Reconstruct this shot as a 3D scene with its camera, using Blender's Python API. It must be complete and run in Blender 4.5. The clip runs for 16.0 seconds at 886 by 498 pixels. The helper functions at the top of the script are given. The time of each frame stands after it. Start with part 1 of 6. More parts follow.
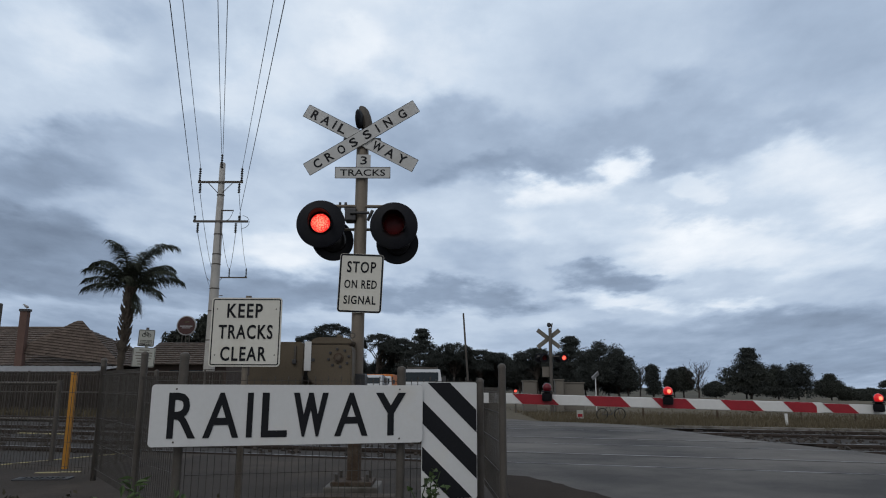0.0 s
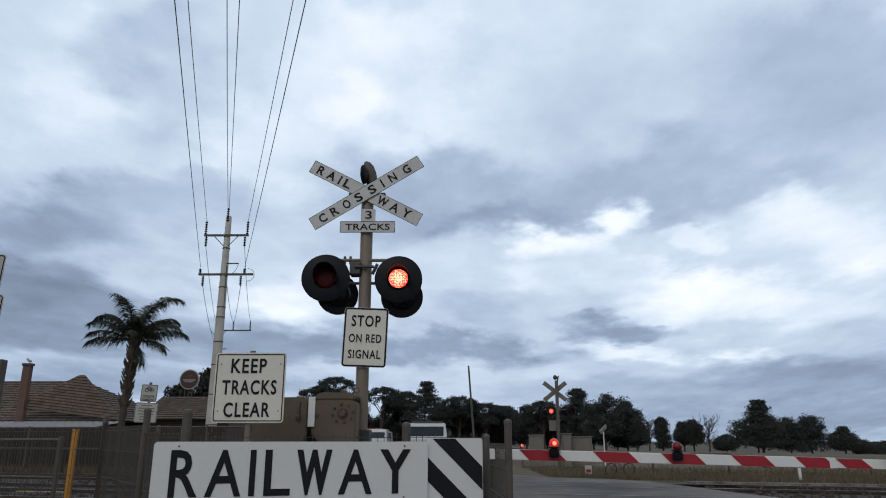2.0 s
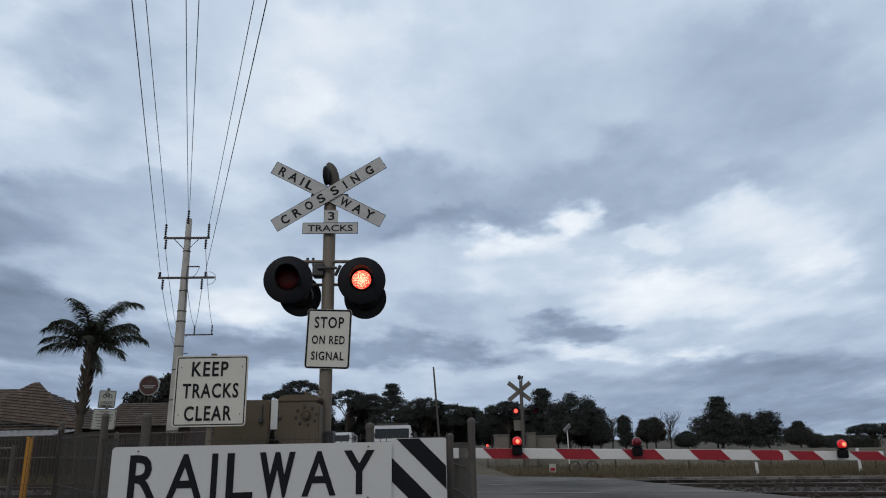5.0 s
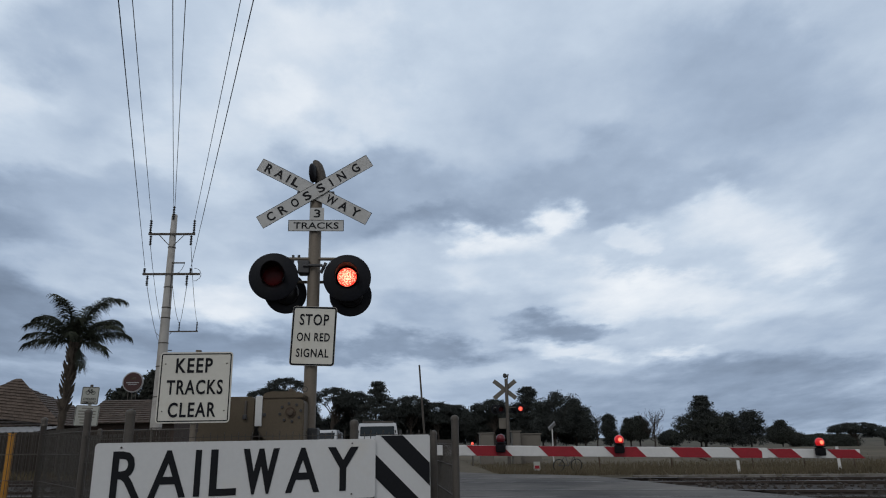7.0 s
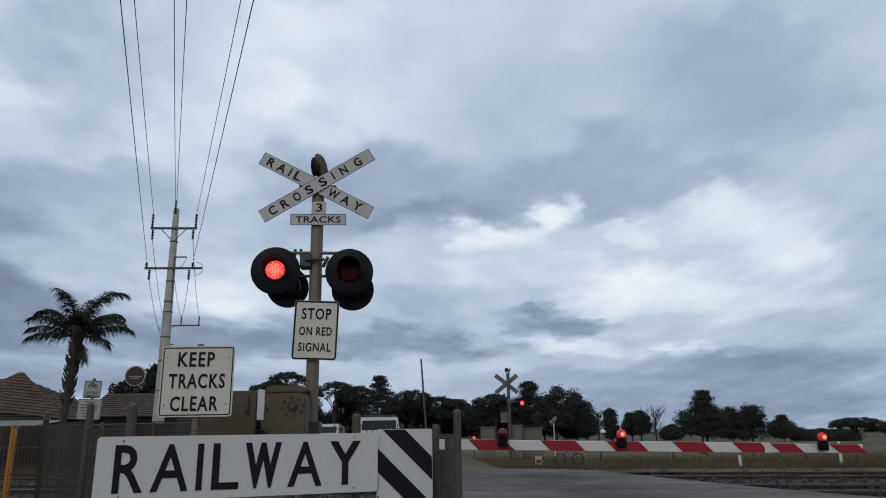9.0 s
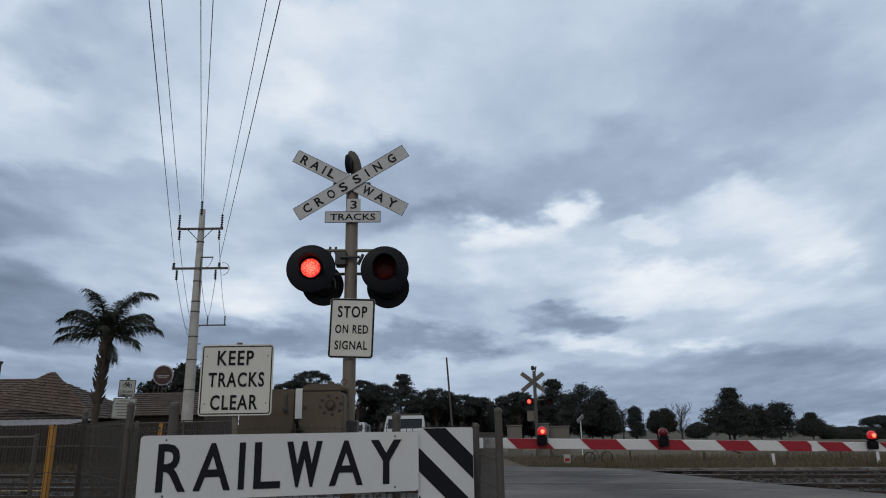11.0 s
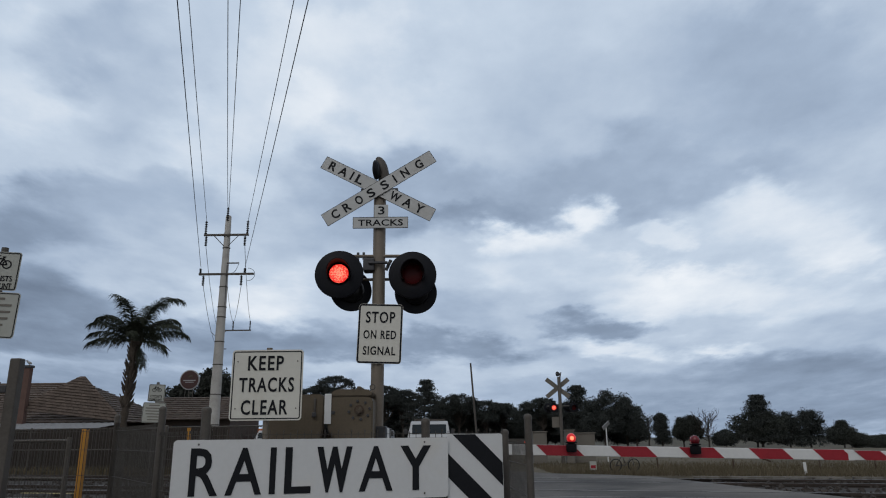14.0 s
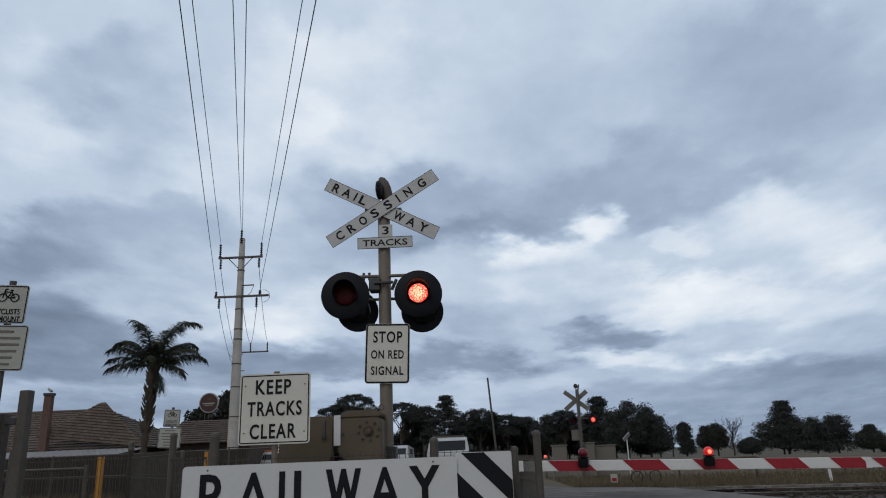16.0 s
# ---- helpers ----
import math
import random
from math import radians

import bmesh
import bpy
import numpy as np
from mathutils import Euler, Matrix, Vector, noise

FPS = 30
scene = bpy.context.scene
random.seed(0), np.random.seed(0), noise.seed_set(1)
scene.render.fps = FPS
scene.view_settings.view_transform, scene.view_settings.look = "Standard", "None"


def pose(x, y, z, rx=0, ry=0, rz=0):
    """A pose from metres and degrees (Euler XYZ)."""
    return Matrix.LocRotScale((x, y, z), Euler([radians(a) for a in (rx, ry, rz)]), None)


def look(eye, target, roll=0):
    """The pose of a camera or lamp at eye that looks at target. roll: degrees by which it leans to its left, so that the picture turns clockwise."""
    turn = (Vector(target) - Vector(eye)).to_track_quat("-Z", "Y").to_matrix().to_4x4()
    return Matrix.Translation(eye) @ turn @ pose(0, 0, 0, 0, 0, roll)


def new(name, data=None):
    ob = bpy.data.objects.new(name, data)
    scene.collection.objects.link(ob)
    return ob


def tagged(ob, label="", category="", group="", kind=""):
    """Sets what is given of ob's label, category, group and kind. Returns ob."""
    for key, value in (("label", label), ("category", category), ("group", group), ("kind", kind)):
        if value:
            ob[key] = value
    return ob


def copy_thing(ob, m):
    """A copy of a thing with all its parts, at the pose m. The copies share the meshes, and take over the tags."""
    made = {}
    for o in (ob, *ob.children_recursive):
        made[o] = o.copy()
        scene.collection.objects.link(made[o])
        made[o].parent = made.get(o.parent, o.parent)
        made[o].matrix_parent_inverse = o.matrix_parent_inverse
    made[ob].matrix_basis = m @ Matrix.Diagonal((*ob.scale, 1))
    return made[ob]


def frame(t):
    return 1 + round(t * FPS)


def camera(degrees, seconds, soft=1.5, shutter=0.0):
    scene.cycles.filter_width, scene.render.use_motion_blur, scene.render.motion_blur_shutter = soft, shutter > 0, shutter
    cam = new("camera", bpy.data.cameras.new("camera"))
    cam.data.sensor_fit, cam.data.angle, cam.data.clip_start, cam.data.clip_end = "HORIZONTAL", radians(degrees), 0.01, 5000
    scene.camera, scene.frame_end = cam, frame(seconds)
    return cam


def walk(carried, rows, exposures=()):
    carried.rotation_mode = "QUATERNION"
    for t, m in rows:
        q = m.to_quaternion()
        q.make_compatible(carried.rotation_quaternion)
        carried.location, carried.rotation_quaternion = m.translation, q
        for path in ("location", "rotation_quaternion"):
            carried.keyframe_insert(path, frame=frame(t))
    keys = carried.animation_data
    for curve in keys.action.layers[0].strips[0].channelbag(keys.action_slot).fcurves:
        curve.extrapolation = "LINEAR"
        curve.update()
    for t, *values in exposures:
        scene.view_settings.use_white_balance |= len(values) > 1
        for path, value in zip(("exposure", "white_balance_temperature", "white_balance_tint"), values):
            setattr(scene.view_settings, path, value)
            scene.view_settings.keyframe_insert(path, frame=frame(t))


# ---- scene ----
cam = camera(65.0, 16.0, soft=1.1)

PATH = [
    (0, (0.119, 0.118, 1.084), (0.111, 2.082, 1.47), 0.2),
    (0.1, (0.117, 0.122, 1.087), (0.112, 2.088, 1.455), 0.1),
    (0.2, (0.115, 0.126, 1.089), (0.112, 2.095, 1.447), 0.0),
    (0.3, (0.113, 0.131, 1.092), (0.113, 2.101, 1.436), -0.1),
    (0.4, (0.111, 0.135, 1.094), (0.113, 2.108, 1.426), -0.2),
    (0.5, (0.109, 0.139, 1.097), (0.114, 2.114, 1.423), -0.3),
    (0.6, (0.109, 0.136, 1.1), (0.11, 2.107, 1.416), -0.2),
    (0.7, (0.109, 0.134, 1.104), (0.106, 2.101, 1.417), -0.1),
    (0.8, (0.108, 0.131, 1.107), (0.101, 2.094, 1.421), 0.0),
    (0.9, (0.108, 0.129, 1.111), (0.097, 2.088, 1.475), 0.1),
    (1, (0.108, 0.126, 1.114), (0.093, 2.081, 1.544), 0.2),
    (1.1, (0.109, 0.119, 1.111), (0.092, 2.072, 1.566), 0.12),
    (1.2, (0.11, 0.112, 1.108), (0.091, 2.063, 1.57), 0.04),
    (1.3, (0.112, 0.106, 1.104), (0.091, 2.053, 1.57), -0.04),
    (1.4, (0.113, 0.099, 1.101), (0.09, 2.044, 1.575), -0.12),
    (1.5, (0.114, 0.092, 1.098), (0.089, 2.035, 1.581), -0.2),
    (1.7, (0.116, 0.092, 1.098), (0.093, 2.029, 1.581), -0.12),
    (1.8, (0.118, 0.091, 1.099), (0.095, 2.027, 1.593), -0.08),
    (1.9, (0.119, 0.091, 1.099), (0.097, 2.024, 1.607), -0.04),
    (2, (0.12, 0.091, 1.099), (0.099, 2.021, 1.629), 0.0),
    (2.5, (0.122, 0.093, 1.093), (0.11, 2.023, 1.625), -0.3),
    (3, (0.129, 0.086, 1.089), (0.125, 2.017, 1.614), -0.7),
    (3.5, (0.135, 0.063, 1.082), (0.141, 1.997, 1.599), -0.4),
    (4, (0.136, 0.065, 1.083), (0.172, 1.996, 1.606), -0.6),
    (6.5, (0.145, 0.041, 1.073), (0.253, 1.966, 1.61), -1.1),
    (7, (0.151, 0.027, 1.072), (0.269, 1.954, 1.6), -1.0),
    (7.5, (0.153, 0.022, 1.075), (0.274, 1.95, 1.599), -0.9),
    (8, (0.151, 0.025, 1.076), (0.268, 1.953, 1.599), -0.6),
    (8.5, (0.155, 0.027, 1.073), (0.268, 1.956, 1.595), -0.7),
    (9, (0.146, 0.046, 1.073), (0.259, 1.978, 1.586), -0.9),
    (11.5, (-0.03, 0.143, 1.079), (0.007, 2.079, 1.586), -0.8),
    (12, (-0.04, 0.144, 1.08), (-0.015, 2.082, 1.582), -0.5),
    (12.5, (-0.043, 0.143, 1.082), (-0.03, 2.08, 1.585), -0.1),
    (13, (-0.046, 0.144, 1.086), (-0.041, 2.08, 1.593), -0.4),
    (13.5, (-0.05, 0.127, 1.087), (-0.052, 2.061, 1.605), -0.4),
    (14, (-0.056, 0.142, 1.081), (-0.069, 2.073, 1.606), -0.6),
    (14.1, (-0.057, 0.138, 1.082), (-0.071, 2.067, 1.609), -0.74),
    (14.2, (-0.058, 0.134, 1.084), (-0.072, 2.061, 1.624), -0.88),
    (14.3, (-0.058, 0.131, 1.085), (-0.074, 2.055, 1.641), -1.02),
    (14.4, (-0.059, 0.127, 1.087), (-0.075, 2.049, 1.649), -1.16),
    (14.5, (-0.06, 0.123, 1.088), (-0.077, 2.043, 1.653), -1.3),
    (15, (-0.056, 0.122, 1.09), (-0.086, 2.039, 1.665), -1.4),
    (15.5, (-0.035, 0.118, 1.087), (-0.075, 2.033, 1.669), -1.5),
    (15.8, (0.019, 0.118, 1.097), (-0.03, 2.035, 1.67), -1.92),
    (16, (0.055, 0.118, 1.104), (0.0, 2.037, 1.671), -2.2),
]
walk(cam, [(t, look(eye, target, roll)) for t, eye, target, roll in PATH], exposures=((0.0, 0.02), (0.8, 0.06), (1.0, 0.18), (1.5, 0.2), (2.0, 0.16), (2.5, 0.1), (4.0, 0.02), (7.0, -0.08), (16.0, -0.08)))

# ---- light ----
world = bpy.data.worlds.new("overcast")
scene.world = world
world.use_nodes = True
wt = world.node_tree
wt.nodes.clear()
w_out = wt.nodes.new("ShaderNodeOutputWorld")
w_bg = wt.nodes.new("ShaderNodeBackground")
w_sky = wt.nodes.new("ShaderNodeTexSky")
w_sky.sky_type, w_sky.sun_disc = "NISHITA", False
w_sky.sun_elevation, w_sky.sun_rotation = radians(40), radians(200)
w_co = wt.nodes.new("ShaderNodeTexCoord")
w_noise = wt.nodes.new("ShaderNodeTexNoise")
w_noise.inputs["Scale"].default_value, w_noise.inputs["Detail"].default_value = 2.2, 6
w_ramp = wt.nodes.new("ShaderNodeValToRGB")
w_ramp.color_ramp.elements[0].position, w_ramp.color_ramp.elements[0].color = 0.3, (0.55, 0.62, 0.74, 1)
w_ramp.color_ramp.elements[1].position, w_ramp.color_ramp.elements[1].color = 0.7, (1.05, 1.08, 1.12, 1)
w_dim = wt.nodes.new("ShaderNodeVectorMath")
w_dim.operation = "SCALE"
w_dim.inputs["Scale"].default_value = 0.06
w_mix = wt.nodes.new("ShaderNodeMix")
w_mix.data_type = "RGBA"
w_mix.inputs["Factor"].default_value = 0.88
wt.links.new(w_co.outputs["Generated"], w_noise.inputs["Vector"])
wt.links.new(w_noise.outputs["Fac"], w_ramp.inputs["Fac"])
wt.links.new(w_sky.outputs["Color"], w_dim.inputs[0])
wt.links.new(w_dim.outputs["Vector"], w_mix.inputs["A"])
wt.links.new(w_ramp.outputs["Color"], w_mix.inputs["B"])
wt.links.new(w_mix.outputs["Result"], w_bg.inputs["Color"])
wt.links.new(w_bg.outputs["Background"], w_out.inputs["Surface"])
w_bg.inputs["Strength"].default_value = 0.62

sun = new("sun", bpy.data.lights.new("sun", "SUN"))
sun.data.energy, sun.data.angle, sun.data.color = 0.6, radians(25), (1.0, 0.97, 0.92)
sun.matrix_world = look((-8, -22, 20), (0, 0, 0))


# ---- materials ----
def material(name, color, rough=0.6, metal=0.0, spread=0.15, scale=6.0, bump=0.0, fine=60.0, dirt=None, dirt_at=(0.55, 0.75), random_tint=0.0, gloss=0.4):
    """A worn surface: two scales of noise round a base colour, an optional second colour in patches, and fine relief."""
    m = bpy.data.materials.new(name)
    m.use_nodes = True
    t = m.node_tree
    n, link = t.nodes, t.links.new
    bsdf = n["Principled BSDF"]
    bsdf.inputs["Roughness"].default_value, bsdf.inputs["Metallic"].default_value = rough, metal
    bsdf.inputs["Specular IOR Level"].default_value = gloss
    co = n.new("ShaderNodeTexCoord")
    big, small = n.new("ShaderNodeTexNoise"), n.new("ShaderNodeTexNoise")
    for node, s in ((big, scale), (small, fine)):
        node.inputs["Scale"].default_value, node.inputs["Detail"].default_value = s, 5
        link(co.outputs["Object"], node.inputs["Vector"])
    both = n.new("ShaderNodeMath")
    both.operation = "ADD"
    link(big.outputs["Fac"], both.inputs[0])
    link(small.outputs["Fac"], both.inputs[1])
    ramp = n.new("ShaderNodeMapRange")
    ramp.inputs["From Min"].default_value, ramp.inputs["From Max"].default_value = 0.6, 1.4
    ramp.inputs["To Min"].default_value, ramp.inputs["To Max"].default_value = 1 - spread, 1 + spread
    link(both.outputs[0], ramp.inputs["Value"])
    shade = n.new("ShaderNodeVectorMath")
    shade.operation = "SCALE"
    shade.inputs[0].default_value = color
    link(ramp.outputs["Result"], shade.inputs["Scale"])
    last = shade.outputs["Vector"]
    if dirt:
        mask = n.new("ShaderNodeMapRange")
        mask.inputs["From Min"].default_value, mask.inputs["From Max"].default_value = dirt_at
        spots = n.new("ShaderNodeTexNoise")
        spots.inputs["Scale"].default_value, spots.inputs["Detail"].default_value = scale * 0.6, 8
        spots.inputs["Roughness"].default_value = 0.65
        link(co.outputs["Object"], spots.inputs["Vector"])
        link(spots.outputs["Fac"], mask.inputs["Value"])
        mix = n.new("ShaderNodeMix")
        mix.data_type = "RGBA"
        link(mask.outputs["Result"], mix.inputs["Factor"])
        link(last, mix.inputs["A"])
        mix.inputs["B"].default_value = (*dirt, 1)
        last = mix.outputs["Result"]
    if random_tint:
        info, vary = n.new("ShaderNodeObjectInfo"), n.new("ShaderNodeMapRange")
        geo = n.new("ShaderNodeNewGeometry")
        add = n.new("ShaderNodeMath")
        add.operation = "ADD"
        link(info.outputs["Random"], add.inputs[0])
        link(geo.outputs["Random Per Island"], add.inputs[1])
        vary.inputs["From Max"].default_value = 2.0
        vary.inputs["To Min"].default_value, vary.inputs["To Max"].default_value = 1 - random_tint, 1 + random_tint
        link(add.outputs[0], vary.inputs["Value"])
        sc = n.new("ShaderNodeVectorMath")
        sc.operation = "SCALE"
        link(last, sc.inputs[0])
        link(vary.outputs["Result"], sc.inputs["Scale"])
        last = sc.outputs["Vector"]
    link(last, bsdf.inputs["Base Color"])
    if bump:
        b = n.new("ShaderNodeBump")
        b.inputs["Strength"].default_value, b.inputs["Distance"].default_value = bump, 0.01
        link(small.outputs["Fac"], b.inputs["Height"])
        link(b.outputs["Normal"], bsdf.inputs["Normal"])
    return m


def glowing(name, edge, core, strength, dots=70.0):
    """A lit lamp face: a cluster of small light points."""
    m = bpy.data.materials.new(name)
    m.use_nodes = True
    t = m.node_tree
    n, link = t.nodes, t.links.new
    bsdf = n["Principled BSDF"]
    bsdf.inputs["Base Color"].default_value, bsdf.inputs["Roughness"].default_value = (0.25, 0.01, 0.01, 1), 0.3
    co, v, ramp = n.new("ShaderNodeTexCoord"), n.new("ShaderNodeTexVoronoi"), n.new("ShaderNodeValToRGB")
    v.inputs["Scale"].default_value, v.inputs["Randomness"].default_value = dots, 0.6
    link(co.outputs["Object"], v.inputs["Vector"])
    # the points grow weaker towards the rim
    far, add = n.new("ShaderNodeVectorMath"), n.new("ShaderNodeMath")
    far.operation, add.operation = "LENGTH", "MULTIPLY_ADD"
    link(co.outputs["Object"], far.inputs[0])
    link(far.outputs["Value"], add.inputs[0])
    add.inputs[1].default_value = 2.6
    link(v.outputs["Distance"], add.inputs[2])
    link(add.outputs[0], ramp.inputs["Fac"])
    ramp.color_ramp.elements[0].position, ramp.color_ramp.elements[0].color = 0.3, (*core, 1)
    ramp.color_ramp.elements[1].position, ramp.color_ramp.elements[1].color = 0.75, (*edge, 1)
    link(ramp.outputs["Color"], bsdf.inputs["Emission Color"])
    bsdf.inputs["Emission Strength"].default_value = strength
    return m


ASPHALT = material("asphalt", (0.064, 0.061, 0.06), 0.85, 0, 0.35, 0.35, 0.7, 70, dirt=(0.165, 0.155, 0.143), dirt_at=(0.4, 0.62), gloss=0.2)
PATH_ASPHALT = material("path_asphalt", (0.05, 0.042, 0.036), 0.9, 0, 0.4, 0.9, 0.6, 90, dirt=(0.08, 0.066, 0.053), dirt_at=(0.5, 0.66), gloss=0.15)
SOIL = material("soil", (0.036, 0.028, 0.022), 0.95, 0, 0.35, 1.5, 0.9, 40, dirt=(0.06, 0.047, 0.036), gloss=0.1)
FIELD = material("field", (0.12, 0.104, 0.078), 0.95, 0, 0.35, 0.12, 0.6, 3, dirt=(0.08, 0.07, 0.052), dirt_at=(0.45, 0.65), gloss=0.05)
BALLAST = material("ballast", (0.032, 0.027, 0.023), 0.95, 0, 0.45, 2, 1.0, 18, dirt=(0.03, 0.027, 0.025))
STONE = material("ballast_stone", (0.042, 0.035, 0.03), 0.9, 0, 0.3, 6, 0.5, 30, random_tint=0.35)
CONCRETE = material("concrete", (0.17, 0.16, 0.145), 0.85, 0, 0.2, 3, 0.5, 50, dirt=(0.08, 0.072, 0.06), dirt_at=(0.45, 0.65))
RAIL_STEEL = material("rail_steel", (0.05, 0.038, 0.032), 0.7, 0.3, 0.3, 4, 0.3, 60)
RAIL_TOP = material("rail_top", (0.24, 0.23, 0.22), 0.4, 1.0, 0.15, 1.2, 0.1, 60, dirt=(0.04, 0.035, 0.032), dirt_at=(0.44, 0.56))
SLEEPER = material("sleeper", (0.036, 0.031, 0.027), 0.9, 0, 0.3, 6, 0.6, 40, random_tint=0.2)
GALV = material("galvanised", (0.086, 0.077, 0.068), 0.6, 0.25, 0.2, 5, 0.15, 70, dirt=(0.06, 0.05, 0.041), dirt_at=(0.5, 0.72))
WIRE = material("fence_wire", (0.07, 0.064, 0.057), 0.6, 0.4, 0.2, 9)
MAST = material("mast_paint", (0.165, 0.14, 0.112), 0.6, 0.2, 0.15, 4, 0.15, 50, dirt=(0.14, 0.11, 0.085), dirt_at=(0.55, 0.8))
RUST = material("rusty_steel", (0.07, 0.048, 0.033), 0.85, 0.2, 0.4, 9, 0.4, 50, dirt=(0.11, 0.09, 0.07), dirt_at=(0.5, 0.62))
WHITE_SHEET = material("white_sheeting", (0.6, 0.61, 0.615), 0.42, 0, 0.04, 3, 0.0, 30, dirt=(0.6, 0.58, 0.53), dirt_at=(0.55, 0.85))
SIGN_WHITE = material("sign_white", (0.6, 0.59, 0.535), 0.45, 0, 0.05, 4, 0.0, 30, dirt=(0.48, 0.45, 0.37), dirt_at=(0.55, 0.85))
CROSS_WHITE = material("aged_white", (0.47, 0.475, 0.47), 0.5, 0, 0.06, 5, 0.0, 30, dirt=(0.38, 0.375, 0.35), dirt_at=(0.5, 0.8))
WEATHERED_WHITE = material("weathered_sign_face", (0.36, 0.37, 0.34), 0.55, 0, 0.08, 6, 0, 30, dirt=(0.28, 0.28, 0.24), dirt_at=(0.5, 0.8))
BLACK = material("sign_black", (0.013, 0.014, 0.017), 0.5, 0, 0.2, 5, gloss=0.12)
BACKBOARD = material("signal_black", (0.011, 0.012, 0.016), 0.5, 0, 0.3, 6, 0.1, 40, gloss=0.12, dirt=(0.014, 0.014, 0.015), dirt_at=(0.5, 0.75))
CASE_BLACK = material("lamp_case_black", (0.008, 0.008, 0.01), 0.25, 0, 0.2, 6, 0.05, 40, gloss=0.22)
HOOD_BLACK = material("hood_black", (0.009, 0.009, 0.011), 0.6, 0, 0.2, 6, gloss=0.1)
LENS_DARK = material("unlit_lens", (0.055, 0.004, 0.005), 0.35, 0, 0.2, 20, gloss=0.12)
LENS_RED = glowing("lit_lens_red", (0.5, 0.012, 0.01), (1.0, 0.27, 0.17), 1.7, 60)
LENS_AMBER = glowing("lit_lens_amber", (0.8, 0.035, 0.02), (1.0, 0.66, 0.4), 1.9, 60)
LAMP_GLOW = glowing("lit_gate_lamp", (0.24, 0.004, 0.006), (1.0, 0.26, 0.13), 1.7, 26)
ball = LAMP_GLOW.node_tree
ball_co, ball_sep, ball_map = ball.nodes.new("ShaderNodeTexCoord"), ball.nodes.new("ShaderNodeSeparateXYZ"), ball.nodes.new("ShaderNodeMapRange")
ball.links.new(ball_co.outputs["Object"], ball_sep.inputs[0])
ball.links.new(ball_sep.outputs["Y"], ball_map.inputs["Value"])
ball_map.inputs["From Min"].default_value, ball_map.inputs["From Max"].default_value = -0.0465, -0.038
ball.links.new(ball_map.outputs["Result"], ball.nodes["Color Ramp"].inputs["Fac"])
LAMP_OFF = material("unlit_gate_lamp", (0.12, 0.008, 0.015), 0.25, 0, 0.2, 20)
BOX_PAINT = material("brown_paint", (0.098, 0.076, 0.05), 0.6, 0.0, 0.15, 3, 0.15, 50, dirt=(0.075, 0.058, 0.038), dirt_at=(0.52, 0.75))
BOOM_WHITE = material("boom_white", (0.62, 0.625, 0.62), 0.45, 0, 0.06, 3, 0, 30, dirt=(0.55, 0.53, 0.5), dirt_at=(0.55, 0.8))
BOOM_RED = material("boom_red", (0.27, 0.012, 0.022), 0.4, 0, 0.15, 3, 0, 30)
YELLOW = material("yellow_paint", (0.4, 0.18, 0.02), 0.55, 0, 0.15, 3, 0.1, 40)
POLE_CONCRETE = material("pole_concrete", (0.42, 0.41, 0.39), 0.85, 0, 0.12, 2, 0.3, 30, dirt=(0.3, 0.28, 0.26), dirt_at=(0.5, 0.7))
DARK_STEEL = material("dark_steel", (0.06, 0.06, 0.063), 0.5, 0.5, 0.2, 6)
CABLE = material("cable", (0.045, 0.045, 0.05), 0.6, 0.2, 0.1, 3)
ROOF_TILE = material("roof_tile", (0.088, 0.067, 0.055), 0.85, 0, 0.3, 1.2, 0.4, 20, dirt=(0.06, 0.05, 0.043), random_tint=0.35)
BRICK = material("chimney_brick", (0.11, 0.066, 0.054), 0.9, 0, 0.2, 3, 0.4, 25)
HOUSE_WALL = material("house_wall", (0.055, 0.04, 0.033), 0.9, 0, 0.2, 2, 0.3, 30)
SHEET_ROOF = material("sheet_roof", (0.3, 0.3, 0.305), 0.6, 0.1, 0.1, 2, 0.1, 20)
FENCE_WOOD = material("paling_wood", (0.03, 0.024, 0.02), 0.95, 0, 0.3, 3, 0.5, 40, random_tint=0.35)
BARK = material("bark", (0.05, 0.042, 0.036), 0.95, 0, 0.3, 4, 0.8, 30)
PALM_BARK = material("palm_bark", (0.065, 0.053, 0.042), 0.95, 0, 0.35, 5, 0.9, 25)
PINE_LEAF = material("pine_needles", (0.05, 0.056, 0.053), 0.95, 0, 0.25, 0.4, 0, 5, random_tint=0.14, gloss=0.03)
GUM_LEAF = material("gum_leaves", (0.052, 0.057, 0.05), 0.95, 0, 0.25, 0.4, 0, 5, random_tint=0.14, gloss=0.03)
PALM_LEAF = material("palm_leaf", (0.042, 0.048, 0.036), 0.8, 0, 0.3, 1.5, 0, 20, random_tint=0.5, gloss=0.08)
WEED_LEAF = material("weed_leaf", (0.05, 0.085, 0.025), 0.6, 0, 0.3, 5, 0, 40, random_tint=0.5)
SHRUB_LEAF = material("shrub_leaf", (0.045, 0.04, 0.022), 0.8, 0, 0.3, 6, 0, 40, random_tint=0.5)
DRY_GRASS = material("dry_grass", (0.115, 0.097, 0.066), 0.95, 0, 0.35, 0.35, 0, 3, random_tint=0.12, gloss=0.03)
CAR_WHITE = material("car_white", (0.42, 0.43, 0.44), 0.25, 0, 0.03, 3)
CAR_GLASS = material("car_glass", (0.012, 0.018, 0.022), 0.12, 0, 0.05, 3, gloss=0.25)
TYRE = material("tyre", (0.02, 0.02, 0.02), 0.9, 0, 0.2, 8)
